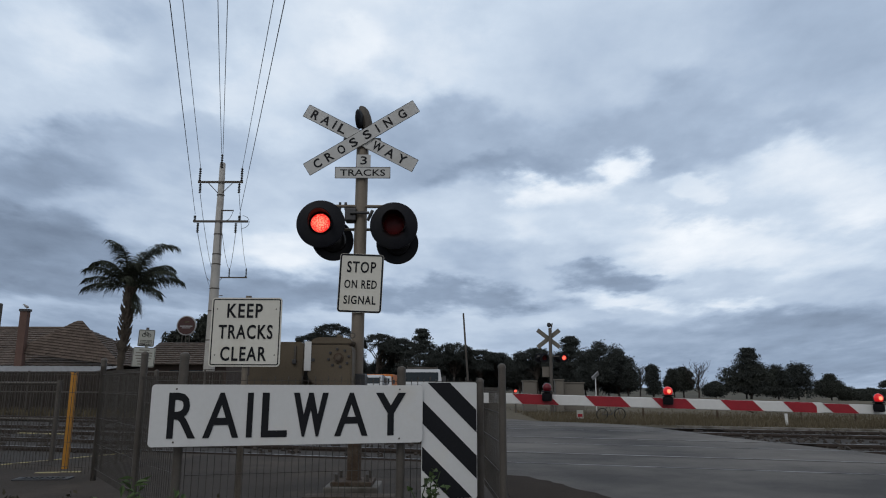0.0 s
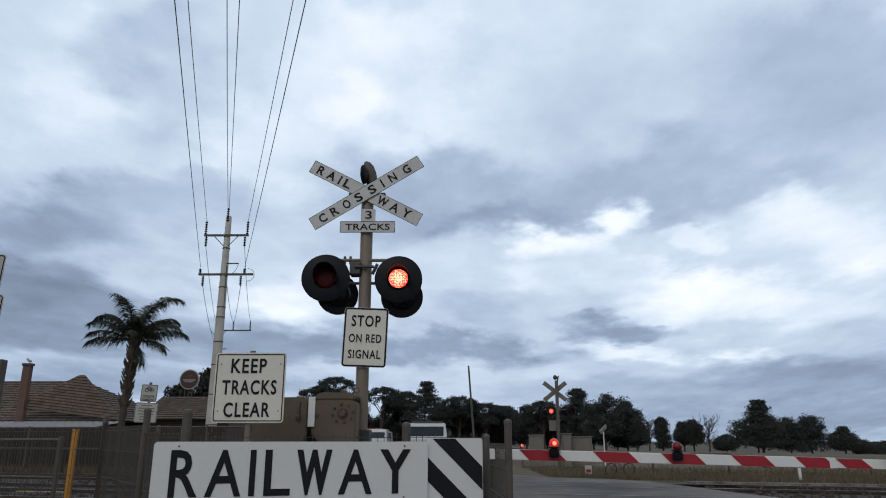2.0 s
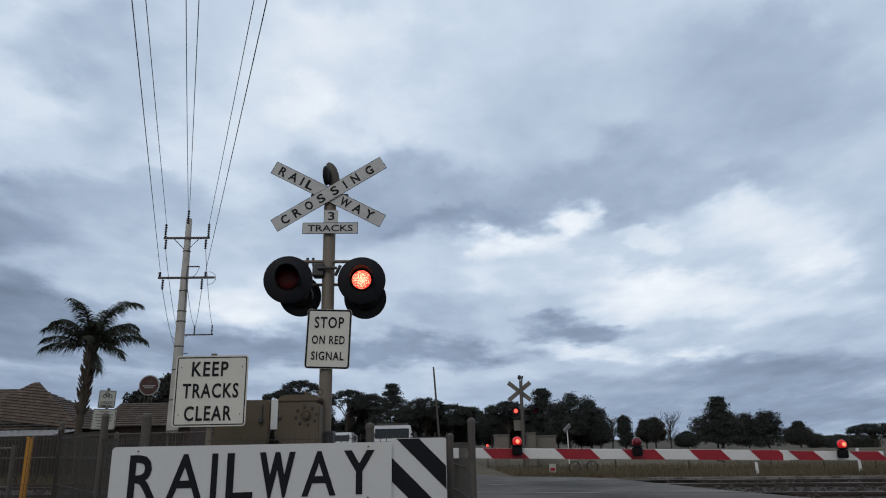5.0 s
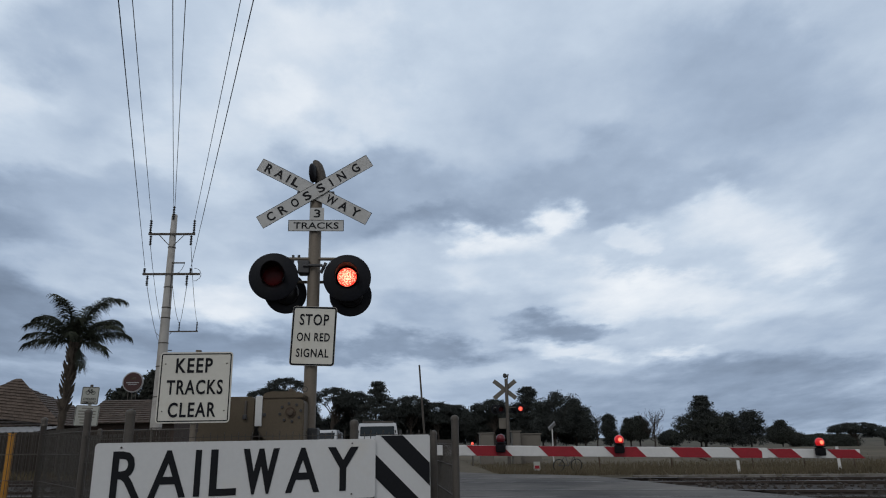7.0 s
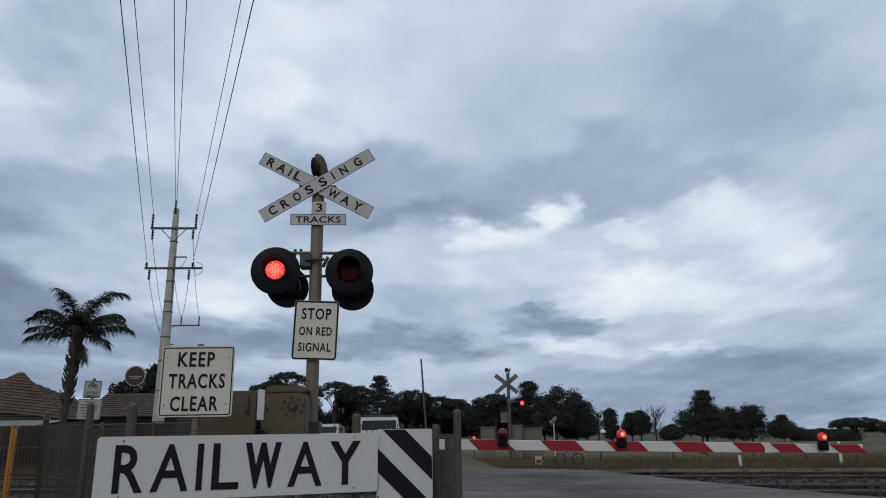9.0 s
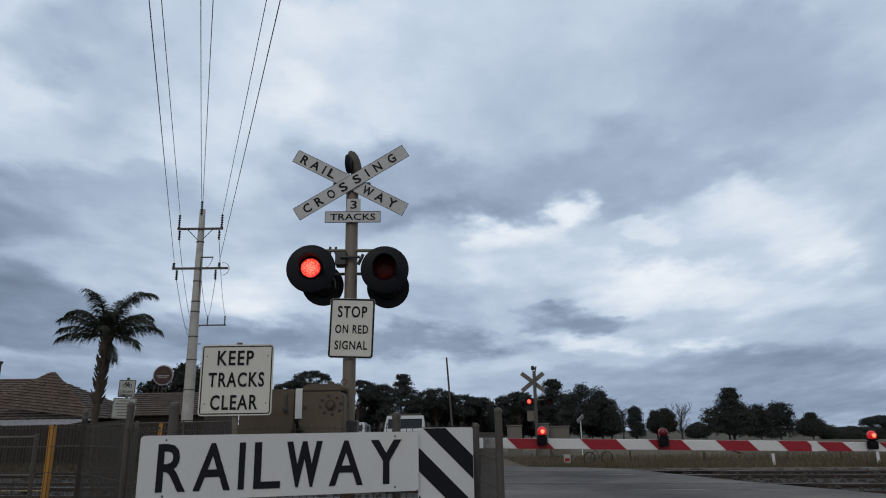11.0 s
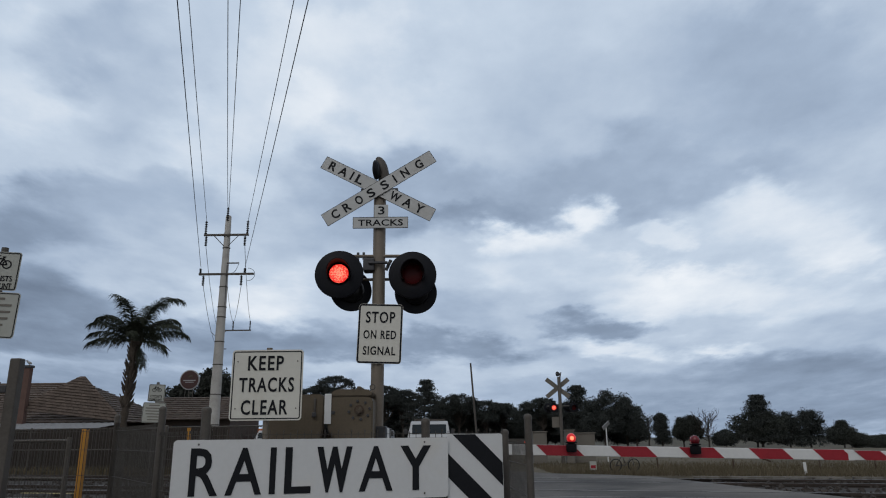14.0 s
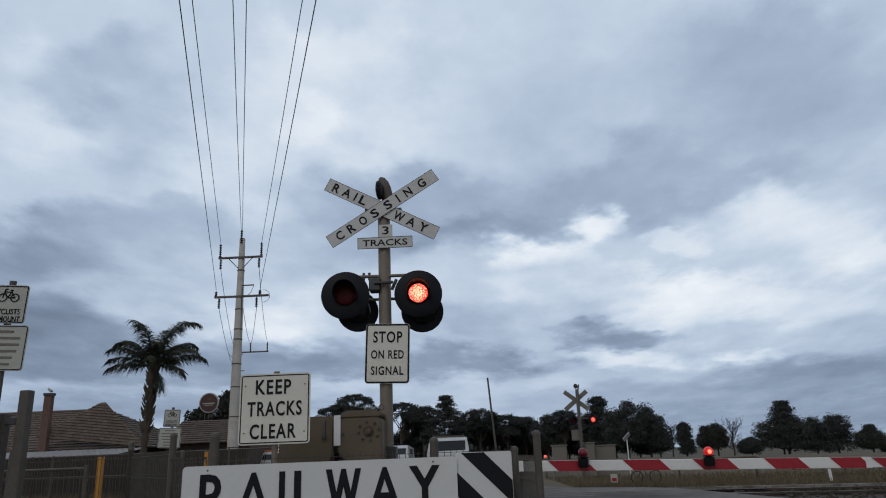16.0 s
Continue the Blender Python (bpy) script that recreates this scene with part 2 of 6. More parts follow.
ORANGE = material("orange_side", (0.55, 0.16, 0.03), 0.4, 0, 0.08, 3)
SIGN_RED = material("round_sign_face", (0.05, 0.02, 0.018), 0.4, 0, 0.1, 4)
TACTILE = material("worn_yellow_line", (0.42, 0.36, 0.16), 0.8, 0, 0.25, 4, 0.2, 40, dirt=(0.16, 0.14, 0.1), dirt_at=(0.45, 0.6))
PAPER = material("white_paper", (0.65, 0.64, 0.68), 0.7, 0, 0.08, 6, 0, 30, dirt=(0.35, 0.32, 0.45), dirt_at=(0.5, 0.62))
SOLAR = material("solar_panel", (0.35, 0.37, 0.4), 0.2, 0.2, 0.1, 4)
LINE_WHITE = material("road_line", (0.42, 0.42, 0.41), 0.8, 0, 0.2, 2, 0.2, 40, dirt=(0.12, 0.12, 0.12), dirt_at=(0.5, 0.65))
GREY_CABINET = material("cabinet_grey", (0.15, 0.137, 0.118), 0.7, 0.1, 0.1, 3, 0.1, 40)


# ---- building helpers ----
def thing(name, label, category, m=None, group="", kind=""):
    ob = new(name)
    ob.empty_display_size = 0.1
    if m is not None:
        ob.matrix_basis = m
    return tagged(ob, label, category, group, kind)


def as_mesh(name, bm, mat, smooth=False):
    me = bpy.data.meshes.new(name)
    bmesh.ops.recalc_face_normals(bm, faces=bm.faces)
    bm.to_mesh(me)
    bm.free()
    for x in (mat if isinstance(mat, (list, tuple)) else [mat]):
        me.materials.append(x)
    if smooth:
        me.polygons.foreach_set("use_smooth", [True] * len(me.polygons))
        me.set_sharp_from_angle(angle=radians(40))
    return me


def part(name, bm, mat, parent=None, label="", at=None, smooth=False):
    ob = new(name, as_mesh(name, bm, mat, smooth) if isinstance(bm, bmesh.types.BMesh) else bm)
    if parent is not None:
        ob.parent = parent
    if at is not None:
        ob.matrix_basis = at
    return tagged(ob, label)


def add_box(bm, x0, x1, y0, y1, z0, z1, m=None, bevel=0.0):
    made = bmesh.ops.create_cube(bm, size=1.0, matrix=Matrix.Translation(((x0 + x1) / 2, (y0 + y1) / 2, (z0 + z1) / 2)) @ Matrix.Diagonal((x1 - x0, y1 - y0, z1 - z0, 1)))
    verts = made["verts"]
    if bevel:
        edges = list({e for v in verts for e in v.link_edges})
        r = bmesh.ops.bevel(bm, geom=edges, offset=bevel, segments=2, affect="EDGES", profile=0.5)
        verts = list({v for f in r["faces"] for v in f.verts} | {v for v in verts if v.is_valid})
    if m is not None:
        bmesh.ops.transform(bm, matrix=m, verts=verts)
    return bm


def box(x0, x1, y0, y1, z0, z1, bevel=0.0):
    return add_box(bmesh.new(), x0, x1, y0, y1, z0, z1, None, bevel)


def add_rod(bm, a, b, r0, r1=None, sides=10, caps=True):
    """A round bar from a to b, tapering from r0 to r1."""
    a, b = Vector(a), Vector(b)
    r1 = r0 if r1 is None else r1
    q = (b - a).to_track_quat("Z", "X").to_matrix()
    rings = []
    for p, r in ((a, r0), (b, r1)):
        rings.append([bm.verts.new(p + q @ Vector((r * math.cos(2 * math.pi * k / sides), r * math.sin(2 * math.pi * k / sides), 0))) for k in range(sides)])
    for k in range(sides):
        bm.faces.new((rings[0][k], rings[0][(k + 1) % sides], rings[1][(k + 1) % sides], rings[1][k]))
    if caps:
        bm.faces.new(rings[0][::-1])
        bm.faces.new(rings[1])
    return bm


def rod(a, b, r0, r1=None, sides=12):
    return add_rod(bmesh.new(), a, b, r0, r1, sides)


def outline(w, h, r, n=6):
    """A rectangle with round corners, as x and z."""
    pts = []
    for cx, cz, a0 in ((w / 2 - r, h / 2 - r, 0), (-w / 2 + r, h / 2 - r, 90), (-w / 2 + r, -h / 2 + r, 180), (w / 2 - r, -h / 2 + r, 270)):
        for k in range(n + 1):
            a = radians(a0 + 90 * k / n)
            pts.append((cx + r * math.cos(a), cz + r * math.sin(a)))
    return pts


def slab(pts, y0, y1):
    """A plate with the outline pts (x, z), from y0 to y1."""
    bm = bmesh.new()
    front = [bm.verts.new((x, y0, z)) for x, z in pts]
    back = [bm.verts.new((x, y1, z)) for x, z in pts]
    bm.faces.new(front)
    bm.faces.new(back[::-1])
    for k in range(len(pts)):
        j = (k + 1) % len(pts)
        bm.faces.new((front[k], back[k], back[j], front[j]))
    return bm


def frame_ring(outer, inner, y0, y1):
    bm = bmesh.new()
    rings = [[bm.verts.new((x, y, z)) for x, z in pts] for pts, y in ((outer, y0), (inner, y0), (inner, y1), (outer, y1))]
    for i in range(4):
        a, b = rings[i], rings[(i + 1) % 4]
        for k in range(len(a)):
            j = (k + 1) % len(a)
            bm.faces.new((a[k], a[j], b[j], b[k]))
    return bm


def lathe(profile, sides=28, axis="Z"):
    """Turns a profile of (radius, height) round an axis."""
    bm = bmesh.new()
    rings = []
    for r, h in profile:
        ring = []
        for k in range(sides):
            a = 2 * math.pi * k / sides
            x, y = r * math.cos(a), r * math.sin(a)
            ring.append(bm.verts.new((x, y, h) if axis == "Z" else (x, h, y)))
        rings.append(ring)
    for a, b in zip(rings, rings[1:]):
        for k in range(sides):
            j = (k + 1) % sides
            bm.faces.new((a[k], a[j], b[j], b[k]))
    bm.faces.new(rings[0])
    bm.faces.new(rings[-1])
    return bm


def lettering(words, w, h, mat, parent, x, z, y, bold=0.012, turn=0.0, name="lettering", spacing=1.0):
    """A line of raised letters, w wide and h high, centred at x, z on a plate that faces -y."""
    cu = bpy.data.curves.new(name, "FONT")
    cu.body, cu.offset, cu.extrude, cu.align_x, cu.resolution_u, cu.space_character = words, bold, 0.002, "CENTER", 3, spacing
    tmp = bpy.data.objects.new(name, cu)
    scene.collection.objects.link(tmp)
    me = bpy.data.meshes.new_from_object(tmp.evaluated_get(bpy.context.evaluated_depsgraph_get()))
    bpy.data.objects.remove(tmp)
    co = np.array([v.co[:] for v in me.vertices])
    lo, hi = co.min(0), co.max(0)
    m = Matrix.Diagonal((w / (hi[0] - lo[0]), h / (hi[1] - lo[1]), 1, 1)) @ Matrix.Translation((-(lo[0] + hi[0]) / 2, -(lo[1] + hi[1]) / 2, 0))
    me.transform(pose(0, 0, 0, 90) @ m)
    me.materials.clear()
    me.materials.append(mat)
    ob = new(name, me)
    ob.parent = parent
    ob.matrix_basis = pose(x, y, z) @ pose(0, 0, 0, 0, turn, 0)
    return ob


def sign_board(owner, name, w, h, r, mat, border=0.012, inset=0.012, at=None, label=""):
    """A sheet-metal sign with a black border, facing -y."""
    plate = part(name, slab(outline(w, h, r), 0, 0.004), mat, owner, label, at)
    if border:
        part("border", frame_ring(outline(w - 2 * inset, h - 2 * inset, max(r - inset, 0.004)), outline(w - 2 * inset - 2 * border, h - 2 * inset - 2 * border, max(r - inset - border, 0.003)), -0.002, 0.001), BLACK, plate)
    return plate


def bolt(owner, x, y, z, r=0.008):
    return part("bolt", rod((x, y, z), (x, y - 0.006, z), r, r * 0.8, 6), GALV, owner)


# ---- sky in the distance ----
DECK_C, DECK_K = 220.0, 0.08  # the deck of cloud: z = DECK_C - DECK_K * y


def cloud_sheet():
    """A sloping deck of cloud far beyond the field: grey banks with bright, frayed breaks."""
    bm = bmesh.new()
    us, vs = [-1.1 + 2.2 * i / 24 for i in range(25)], [-0.02, 0.0, 0.03, 0.07, 0.12, 0.2, 0.3, 0.4, 0.55, 0.7, 0.9, 1.2, 1.6]
    grid = []
    for v in vs:
        y = DECK_C / (v + DECK_K)
        grid.append([bm.verts.new((u * y, y, v * y)) for u in us])
    for lo, hi in zip(grid, grid[1:]):
        for i in range(len(us) - 1):
            bm.faces.new((lo[i], hi[i], hi[i + 1], lo[i + 1]))
    m = bpy.data.materials.new("cloud")
    m.use_nodes = True
    t = m.node_tree
    n, link = t.nodes, t.links.new
    n.clear()

    def math_node(op, a, b=None):
        node = n.new("ShaderNodeMath")
        node.operation = op
        for k, v in enumerate((a, b)):
            if v is None:
                continue
            if isinstance(v, (int, float)):
                node.inputs[k].default_value = v
            else:
                link(v, node.inputs[k])
        return node.outputs[0]

    co, sep = n.new("ShaderNodeTexCoord"), n.new("ShaderNodeSeparateXYZ")
    link(co.outputs["Object"], sep.inputs[0])
    u, v = math_node("DIVIDE", sep.outputs["X"], sep.outputs["Y"]), math_node("DIVIDE", sep.outputs["Z"], sep.outputs["Y"])
    flat = n.new("ShaderNodeCombineXYZ")
    link(u, flat.inputs["X"])
    link(v, flat.inputs["Y"])

    # the layer in plan: puffs close up towards the horizon
    low = math_node("ADD", v, 0.22)
    deck = n.new("ShaderNodeCombineXYZ")
    link(math_node("DIVIDE", math_node("MULTIPLY", u, 0.55), low), deck.inputs["X"])
    link(math_node("DIVIDE", 0.5, low), deck.inputs["Y"])

    def cloud_noise(scale, detail, rough=0.55):
        no = n.new("ShaderNodeTexNoise")
        link(deck.outputs[0], no.inputs["Vector"])
        no.inputs["Scale"].default_value, no.inputs["Detail"].default_value, no.inputs["Roughness"].default_value = scale, detail, rough
        return no

    def bend(vec, scale, amount, detail):
        """The banks' edges are frayed by bending the place where they are read, less towards the horizon."""
        no = cloud_noise(scale, detail)
        off, sc, ad = n.new("ShaderNodeVectorMath"), n.new("ShaderNodeVectorMath"), n.new("ShaderNodeVectorMath")
        off.operation, sc.operation, ad.operation = "SUBTRACT", "MULTIPLY", "ADD"
        link(no.outputs["Color"], off.inputs[0])
        off.inputs[1].default_value = (0.5, 0.5, 0.5)
        size = n.new("ShaderNodeCombineXYZ")
        link(math_node("MULTIPLY", low, amount * 2.0), size.inputs["X"])
        link(math_node("MULTIPLY", math_node("MULTIPLY", low, low), amount * 3.2), size.inputs["Y"])
        link(off.outputs[0], sc.inputs[0])
        link(size.outputs[0], sc.inputs[1])
        link(vec, ad.inputs[0])
        link(sc.outputs[0], ad.inputs[1])
        return ad.outputs[0]

    bent = bend(bend(flat.outputs[0], 3.2, 0.16, 3), 11.0, 0.11, 7)
    fray = math_node("SUBTRACT", cloud_noise(8.0, 8, 0.62).outputs["Fac"], 0.5)
    level = [None]

    def cloud(cu, cv, ru, rv, value, turn, crisp):
        """One bank of cloud, laid over those before it."""
        mp, g, edge, mix = n.new("ShaderNodeMapping"), n.new("ShaderNodeTexGradient"), n.new("ShaderNodeMapRange"), n.new("ShaderNodeMix")
        mp.vector_type, g.gradient_type = "TEXTURE", "SPHERICAL"
        mp.inputs["Location"].default_value, mp.inputs["Scale"].default_value = (cu, cv, 0), (ru * 1.5, rv * 1.5, 1)
        mp.inputs["Rotation"].default_value = (0, 0, radians(turn))
        link(bent, mp.inputs["Vector"])
        link(mp.outputs[0], g.inputs["Vector"])
        edge.interpolation_type = "SMOOTHSTEP"
        edge.inputs["From Min"].default_value, edge.inputs["From Max"].default_value = (0.08, 0.75) if crisp else (0.0, 0.8)
        edge.inputs["To Max"].default_value = 0.95 if crisp else 0.85
        # puffs eat into the bank's rim, not beyond it
        link(math_node("ADD", g.outputs["Fac"], math_node("MULTIPLY", math_node("MULTIPLY", fray, 1.5 if crisp else 0.7), math_node("MINIMUM", math_node("MULTIPLY", g.outputs["Fac"], 4.0), 1.0))), edge.inputs["Value"])
        link(edge.outputs["Result"], mix.inputs["Factor"])
        mix.inputs["A"].default_value = 0.54
        if level[0] is not None:
            link(level[0], mix.inputs["A"])
        mix.inputs["B"].default_value = value
        level[0] = mix.outputs["Result"]

    cloud(-0.442, 0.743, 0.821, 0.256, 0.69, 0, False)
    cloud(0.469, 0.722, 0.591, 0.285, 0.68, -10, False)
    cloud(0.453, 0.516, 0.456, 0.161, 0.51, 14, False)
    cloud(0.635, 0.574, 0.177, 0.106, 0.42, 10, False)
    cloud(-0.602, 0.535, 0.229, 0.143, 0.69, 0, False)
    cloud(-0.583, 0.574, 0.097, 0.097, 0.82, -30, False)
    cloud(-0.479, 0.642, 0.099, 0.069, 0.47, 0, False)
    cloud(-0.373, 0.526, 0.097, 0.076, 0.51, 0, False)
    cloud(-0.144, 0.535, 0.194, 0.143, 0.78, 0, False)
    cloud(-0.093, 0.652, 0.144, 0.089, 0.84, 0, False)
    cloud(-0.238, 0.451, 0.130, 0.102, 0.78, 0, False)
    cloud(-0.161, 0.488, 0.061, 0.042, 0.89, 0, False)
    cloud(0.040, 0.451, 0.121, 0.074, 0.79, 0, False)
    cloud(-0.531, 0.342, 0.204, 0.053, 0.29, 8, False)
    cloud(-0.613, 0.315, 0.161, 0.049, 0.18, 0, False)
    cloud(-0.387, 0.359, 0.094, 0.054, 0.47, 0, False)
    cloud(-0.533, 0.276, 0.092, 0.035, 0.49, 0, False)
    cloud(-0.584, 0.203, 0.224, 0.068, 0.06, 0, False)
    cloud(-0.620, 0.228, 0.133, 0.051, 0.06, 0, False)
    cloud(-0.375, 0.186, 0.083, 0.050, 0.34, 0, False)
    cloud(-0.439, 0.237, 0.092, 0.038, 0.60, -15, False)
    cloud(-0.252, 0.211, 0.125, 0.064, 0.75, 0, False)
    cloud(-0.235, 0.194, 0.075, 0.039, 0.90, 0, False)
    cloud(-0.305, 0.263, 0.075, 0.035, 0.60, 0, False)
    cloud(-0.496, 0.148, 0.271, 0.033, 0.11, 0, False)
    cloud(-0.257, 0.134, 0.213, 0.025, 0.14, 0, False)
    cloud(-0.606, 0.107, 0.163, 0.010, 0.47, 0, False)
    cloud(-0.247, 0.095, 0.195, 0.012, 0.64, 0, False)
    cloud(-0.436, 0.119, 0.131, 0.010, 0.29, 0, False)
    cloud(-0.003, 0.359, 0.162, 0.054, 0.32, 8, False)
    cloud(0.124, 0.328, 0.144, 0.032, 0.14, 2, True)
    cloud(0.284, 0.391, 0.189, 0.050, 0.34, 22, False)
    cloud(0.398, 0.359, 0.128, 0.032, 0.29, 10, False)
    cloud(0.502, 0.385, 0.120, 0.045, 0.34, 0, False)
    cloud(0.233, 0.507, 0.228, 0.076, 0.60, 15, False)
    cloud(0.013, 0.254, 0.142, 0.060, 0.60, 0, False)
    cloud(-0.070, 0.228, 0.108, 0.068, 0.69, 0, False)
    cloud(0.364, 0.237, 0.275, 0.103, 0.64, 0, False)
    cloud(0.555, 0.315, 0.135, 0.071, 0.75, 0, False)
    cloud(0.245, 0.329, 0.048, 0.037, 0.96, 20, True)
    cloud(0.169, 0.277, 0.076, 0.037, 0.98, -8, True)
    cloud(0.317, 0.289, 0.059, 0.023, 0.69, 0, False)
    cloud(0.391, 0.308, 0.051, 0.021, 0.80, 0, True)
    cloud(0.548, 0.335, 0.068, 0.044, 0.82, 0, False)
    cloud(0.601, 0.271, 0.067, 0.038, 0.84, 0, False)
    cloud(0.330, 0.215, 0.125, 0.046, 1.00, 0, True)
    cloud(0.419, 0.198, 0.116, 0.035, 0.88, 0, False)
    cloud(0.535, 0.194, 0.157, 0.039, 0.78, 0, False)
    cloud(0.125, 0.208, 0.050, 0.025, 0.80, -20, False)
    cloud(0.213, 0.228, 0.125, 0.060, 0.69, 0, False)
    cloud(0.505, 0.144, 0.213, 0.030, 0.57, 0, False)
    cloud(0.178, 0.169, 0.115, 0.033, 0.57, 0, False)
    cloud(0.245, 0.157, 0.078, 0.020, 0.18, -4, True)
    cloud(0.041, 0.171, 0.058, 0.025, 0.42, -20, False)
    cloud(-0.011, 0.123, 0.172, 0.021, 0.18, 0, True)
    cloud(0.078, 0.083, 0.170, 0.019, 0.64, 0, False)
    cloud(0.257, 0.124, 0.086, 0.016, 0.82, -6, True)
    cloud(0.431, 0.110, 0.090, 0.015, 0.82, -3, True)
    cloud(0.338, 0.102, 0.122, 0.011, 0.53, 0, False)
    cloud(0.565, 0.090, 0.203, 0.024, 0.11, 0, False)
    cloud(0.417, 0.069, 0.259, 0.021, 0.22, 0, False)
    cloud(0.255, 0.059, 0.210, 0.018, 0.37, 0, False)
    cloud(0.559, 0.035, 0.225, 0.035, 0.14, 0, False)
    cloud(0.373, 0.023, 0.256, 0.027, 0.24, 0, False)
    cloud(-0.068, 0.063, 0.210, 0.018, 0.53, 0, False)
    cloud(-0.433, 0.079, 0.259, 0.024, 0.20, 0, False)

    broad = math_node("MULTIPLY", math_node("SUBTRACT", cloud_noise(2.6, 3, 0.5).outputs["Fac"], 0.5), 0.28)
    puffs = math_node("MULTIPLY", math_node("SUBTRACT", cloud_noise(9.0, 8, 0.58).outputs["Fac"], 0.5), 0.34)
    shade = math_node("ADD", math_node("ADD", level[0], 0.055), math_node("ADD", broad, puffs))
    ramp = n.new("ShaderNodeValToRGB")
    cr = ramp.color_ramp
    cr.elements[0].position, cr.elements[0].color = 0.0, (0.137, 0.18, 0.255, 1)
    cr.elements[1].position, cr.elements[1].color = 1.0, (0.88, 0.93, 0.99, 1)
    for at, c in ((0.3, (0.28, 0.36, 0.488, 1)), (0.52, (0.405, 0.503, 0.65, 1)), (0.75, (0.59, 0.69, 0.82, 1))):
        cr.elements.new(at).color = c
    link(shade, ramp.inputs["Fac"])
    em, out = n.new("ShaderNodeEmission"), n.new("ShaderNodeOutputMaterial")
    link(ramp.outputs["Color"], em.inputs["Color"])
    link(em.outputs[0], out.inputs["Surface"])
    ob = new("backdrop", as_mesh("backdrop", bm, m, False))
    ob.location = (0, 0, 1.1)
    return tagged(ob, "heavy grey overcast sky with bright breaks in the cloud", "sky", kind="structure")


SKY = cloud_sheet()


# ---- ground ----
SLOPE = -0.28  # the tracks' line: y = c + SLOPE * x


def fall(x, y):
    """The land sinks gently away from the crossing, more to the east."""
    d = max(0.0, y - 24.0)
    return -d * (0.003 + 0.00013 * max(-20.0, min(x, 140.0))) if d else 0.0


def ground_sheet():
    bm = bmesh.new()
    xs = sorted(set(list(range(-60, 61, 4)) + [s * 60 * 1.35**k for k in range(1, 13) for s in (-1, 1)]))
    ys = sorted(set(list(range(-40, 81, 4)) + [80 * 1.3**k for k in range(1, 15)] + [-40 * 1.6**k for k in range(1, 9)]))
    rows = [[bm.verts.new((x, y, fall(x, min(y, 260.0)) - 0.03 - 0.22 * min(1.0, max(0.0, (24.5 + SLOPE * min(max(x, -30.0), 40.0) - y) / 2.0)))) for x in xs] for y in ys]
    for a, b in zip(rows, rows[1:]):
        for k in range(len(xs) - 1):
            bm.faces.new((a[k], a[k + 1], b[k + 1], b[k]))
    ob = new("ground", as_mesh("ground", bm, FIELD, True))
    return tagged(ob, "dry grass field reaching to the horizon", "field", kind="structure")


ground_sheet()
TRACKS = (11.7, 15.4, 20.0)


def strip(name, pts, z0, z1, mat, label, category):
    """A level sheet with thickness over the polygon pts."""
    bm = bmesh.new()
    lo, hi = [bm.verts.new((x, y, z0)) for x, y in pts], [bm.verts.new((x, y, z1)) for x, y in pts]
    bm.faces.new(hi)
    bm.faces.new(lo[::-1])
    for k in range(len(pts)):
        j = (k + 1) % len(pts)
        bm.faces.new((lo[k], lo[j], hi[j], hi[k]))
    return tagged(new(name, as_mesh(name, bm, mat)), label, category, kind="structure")


strip("road", [(0.9, -30), (7.5, -30), (8.6, 9), (7.3, 12), (6.4, 15.5), (5.6, 20.3), (4.6, 21.6), (3.1, 22.6), (2.0, 24.5), (1.6, 34), (1.0, 60), (-8.0, 60), (-7.0, 34), (-5.2, 25.5), (0.7, 22.0), (0.85, 9)], -0.4, 0.0, ASPHALT, "worn dark grey asphalt road over the level crossing", "road")
strip("pavement", [(-9, -8), (0.88, -8), (0.83, 9), (0.68, 10.4), (-4.9, 12.0), (-5.5, 11.0), (-6.3, 9.3), (-9, 6)], -0.4, -0.004, PATH_ASPHALT, "dark stained asphalt footpath beside the crossing", "path")
ragged = random.Random(8)
edge = [(float(np.interp(y, (-4, 3, 6, 6.9, 8.2, 9.2), (2.6, 2.3, 2.05, 1.9, 1.5, 0.9))) + ragged.uniform(-0.08, 0.08), float(y)) for y in np.arange(-3.8, 9.1, 0.13)]
strip("verge", [(0.78, -4), (2.6, -4)] + edge + [(0.84, 9.2), (0.76, 9.2)], -0.1, 0.006, SOIL, "bare brown earth verge at the road's edge", "verge")
strip("track_bed", [(-60, 18), (-9.05, 5.9), (-6.35, 9.3), (-5.55, 11.05), (-4.93, 12.1), (0.66, 10.45), (0.66, 22.2), (-60, 39.2)], -0.4, -0.075, BALLAST, "dark stone ballast between the rails", "ballast")
strip("track_bed", [(6.2, 10.6 - 1.75), (60, 10.6 - 16.8), (60, 22.4 - 16.8), (5.9, 22.4 - 1.65)], -0.5, -0.08, BALLAST, "dark stone ballast between the rails", "ballast")


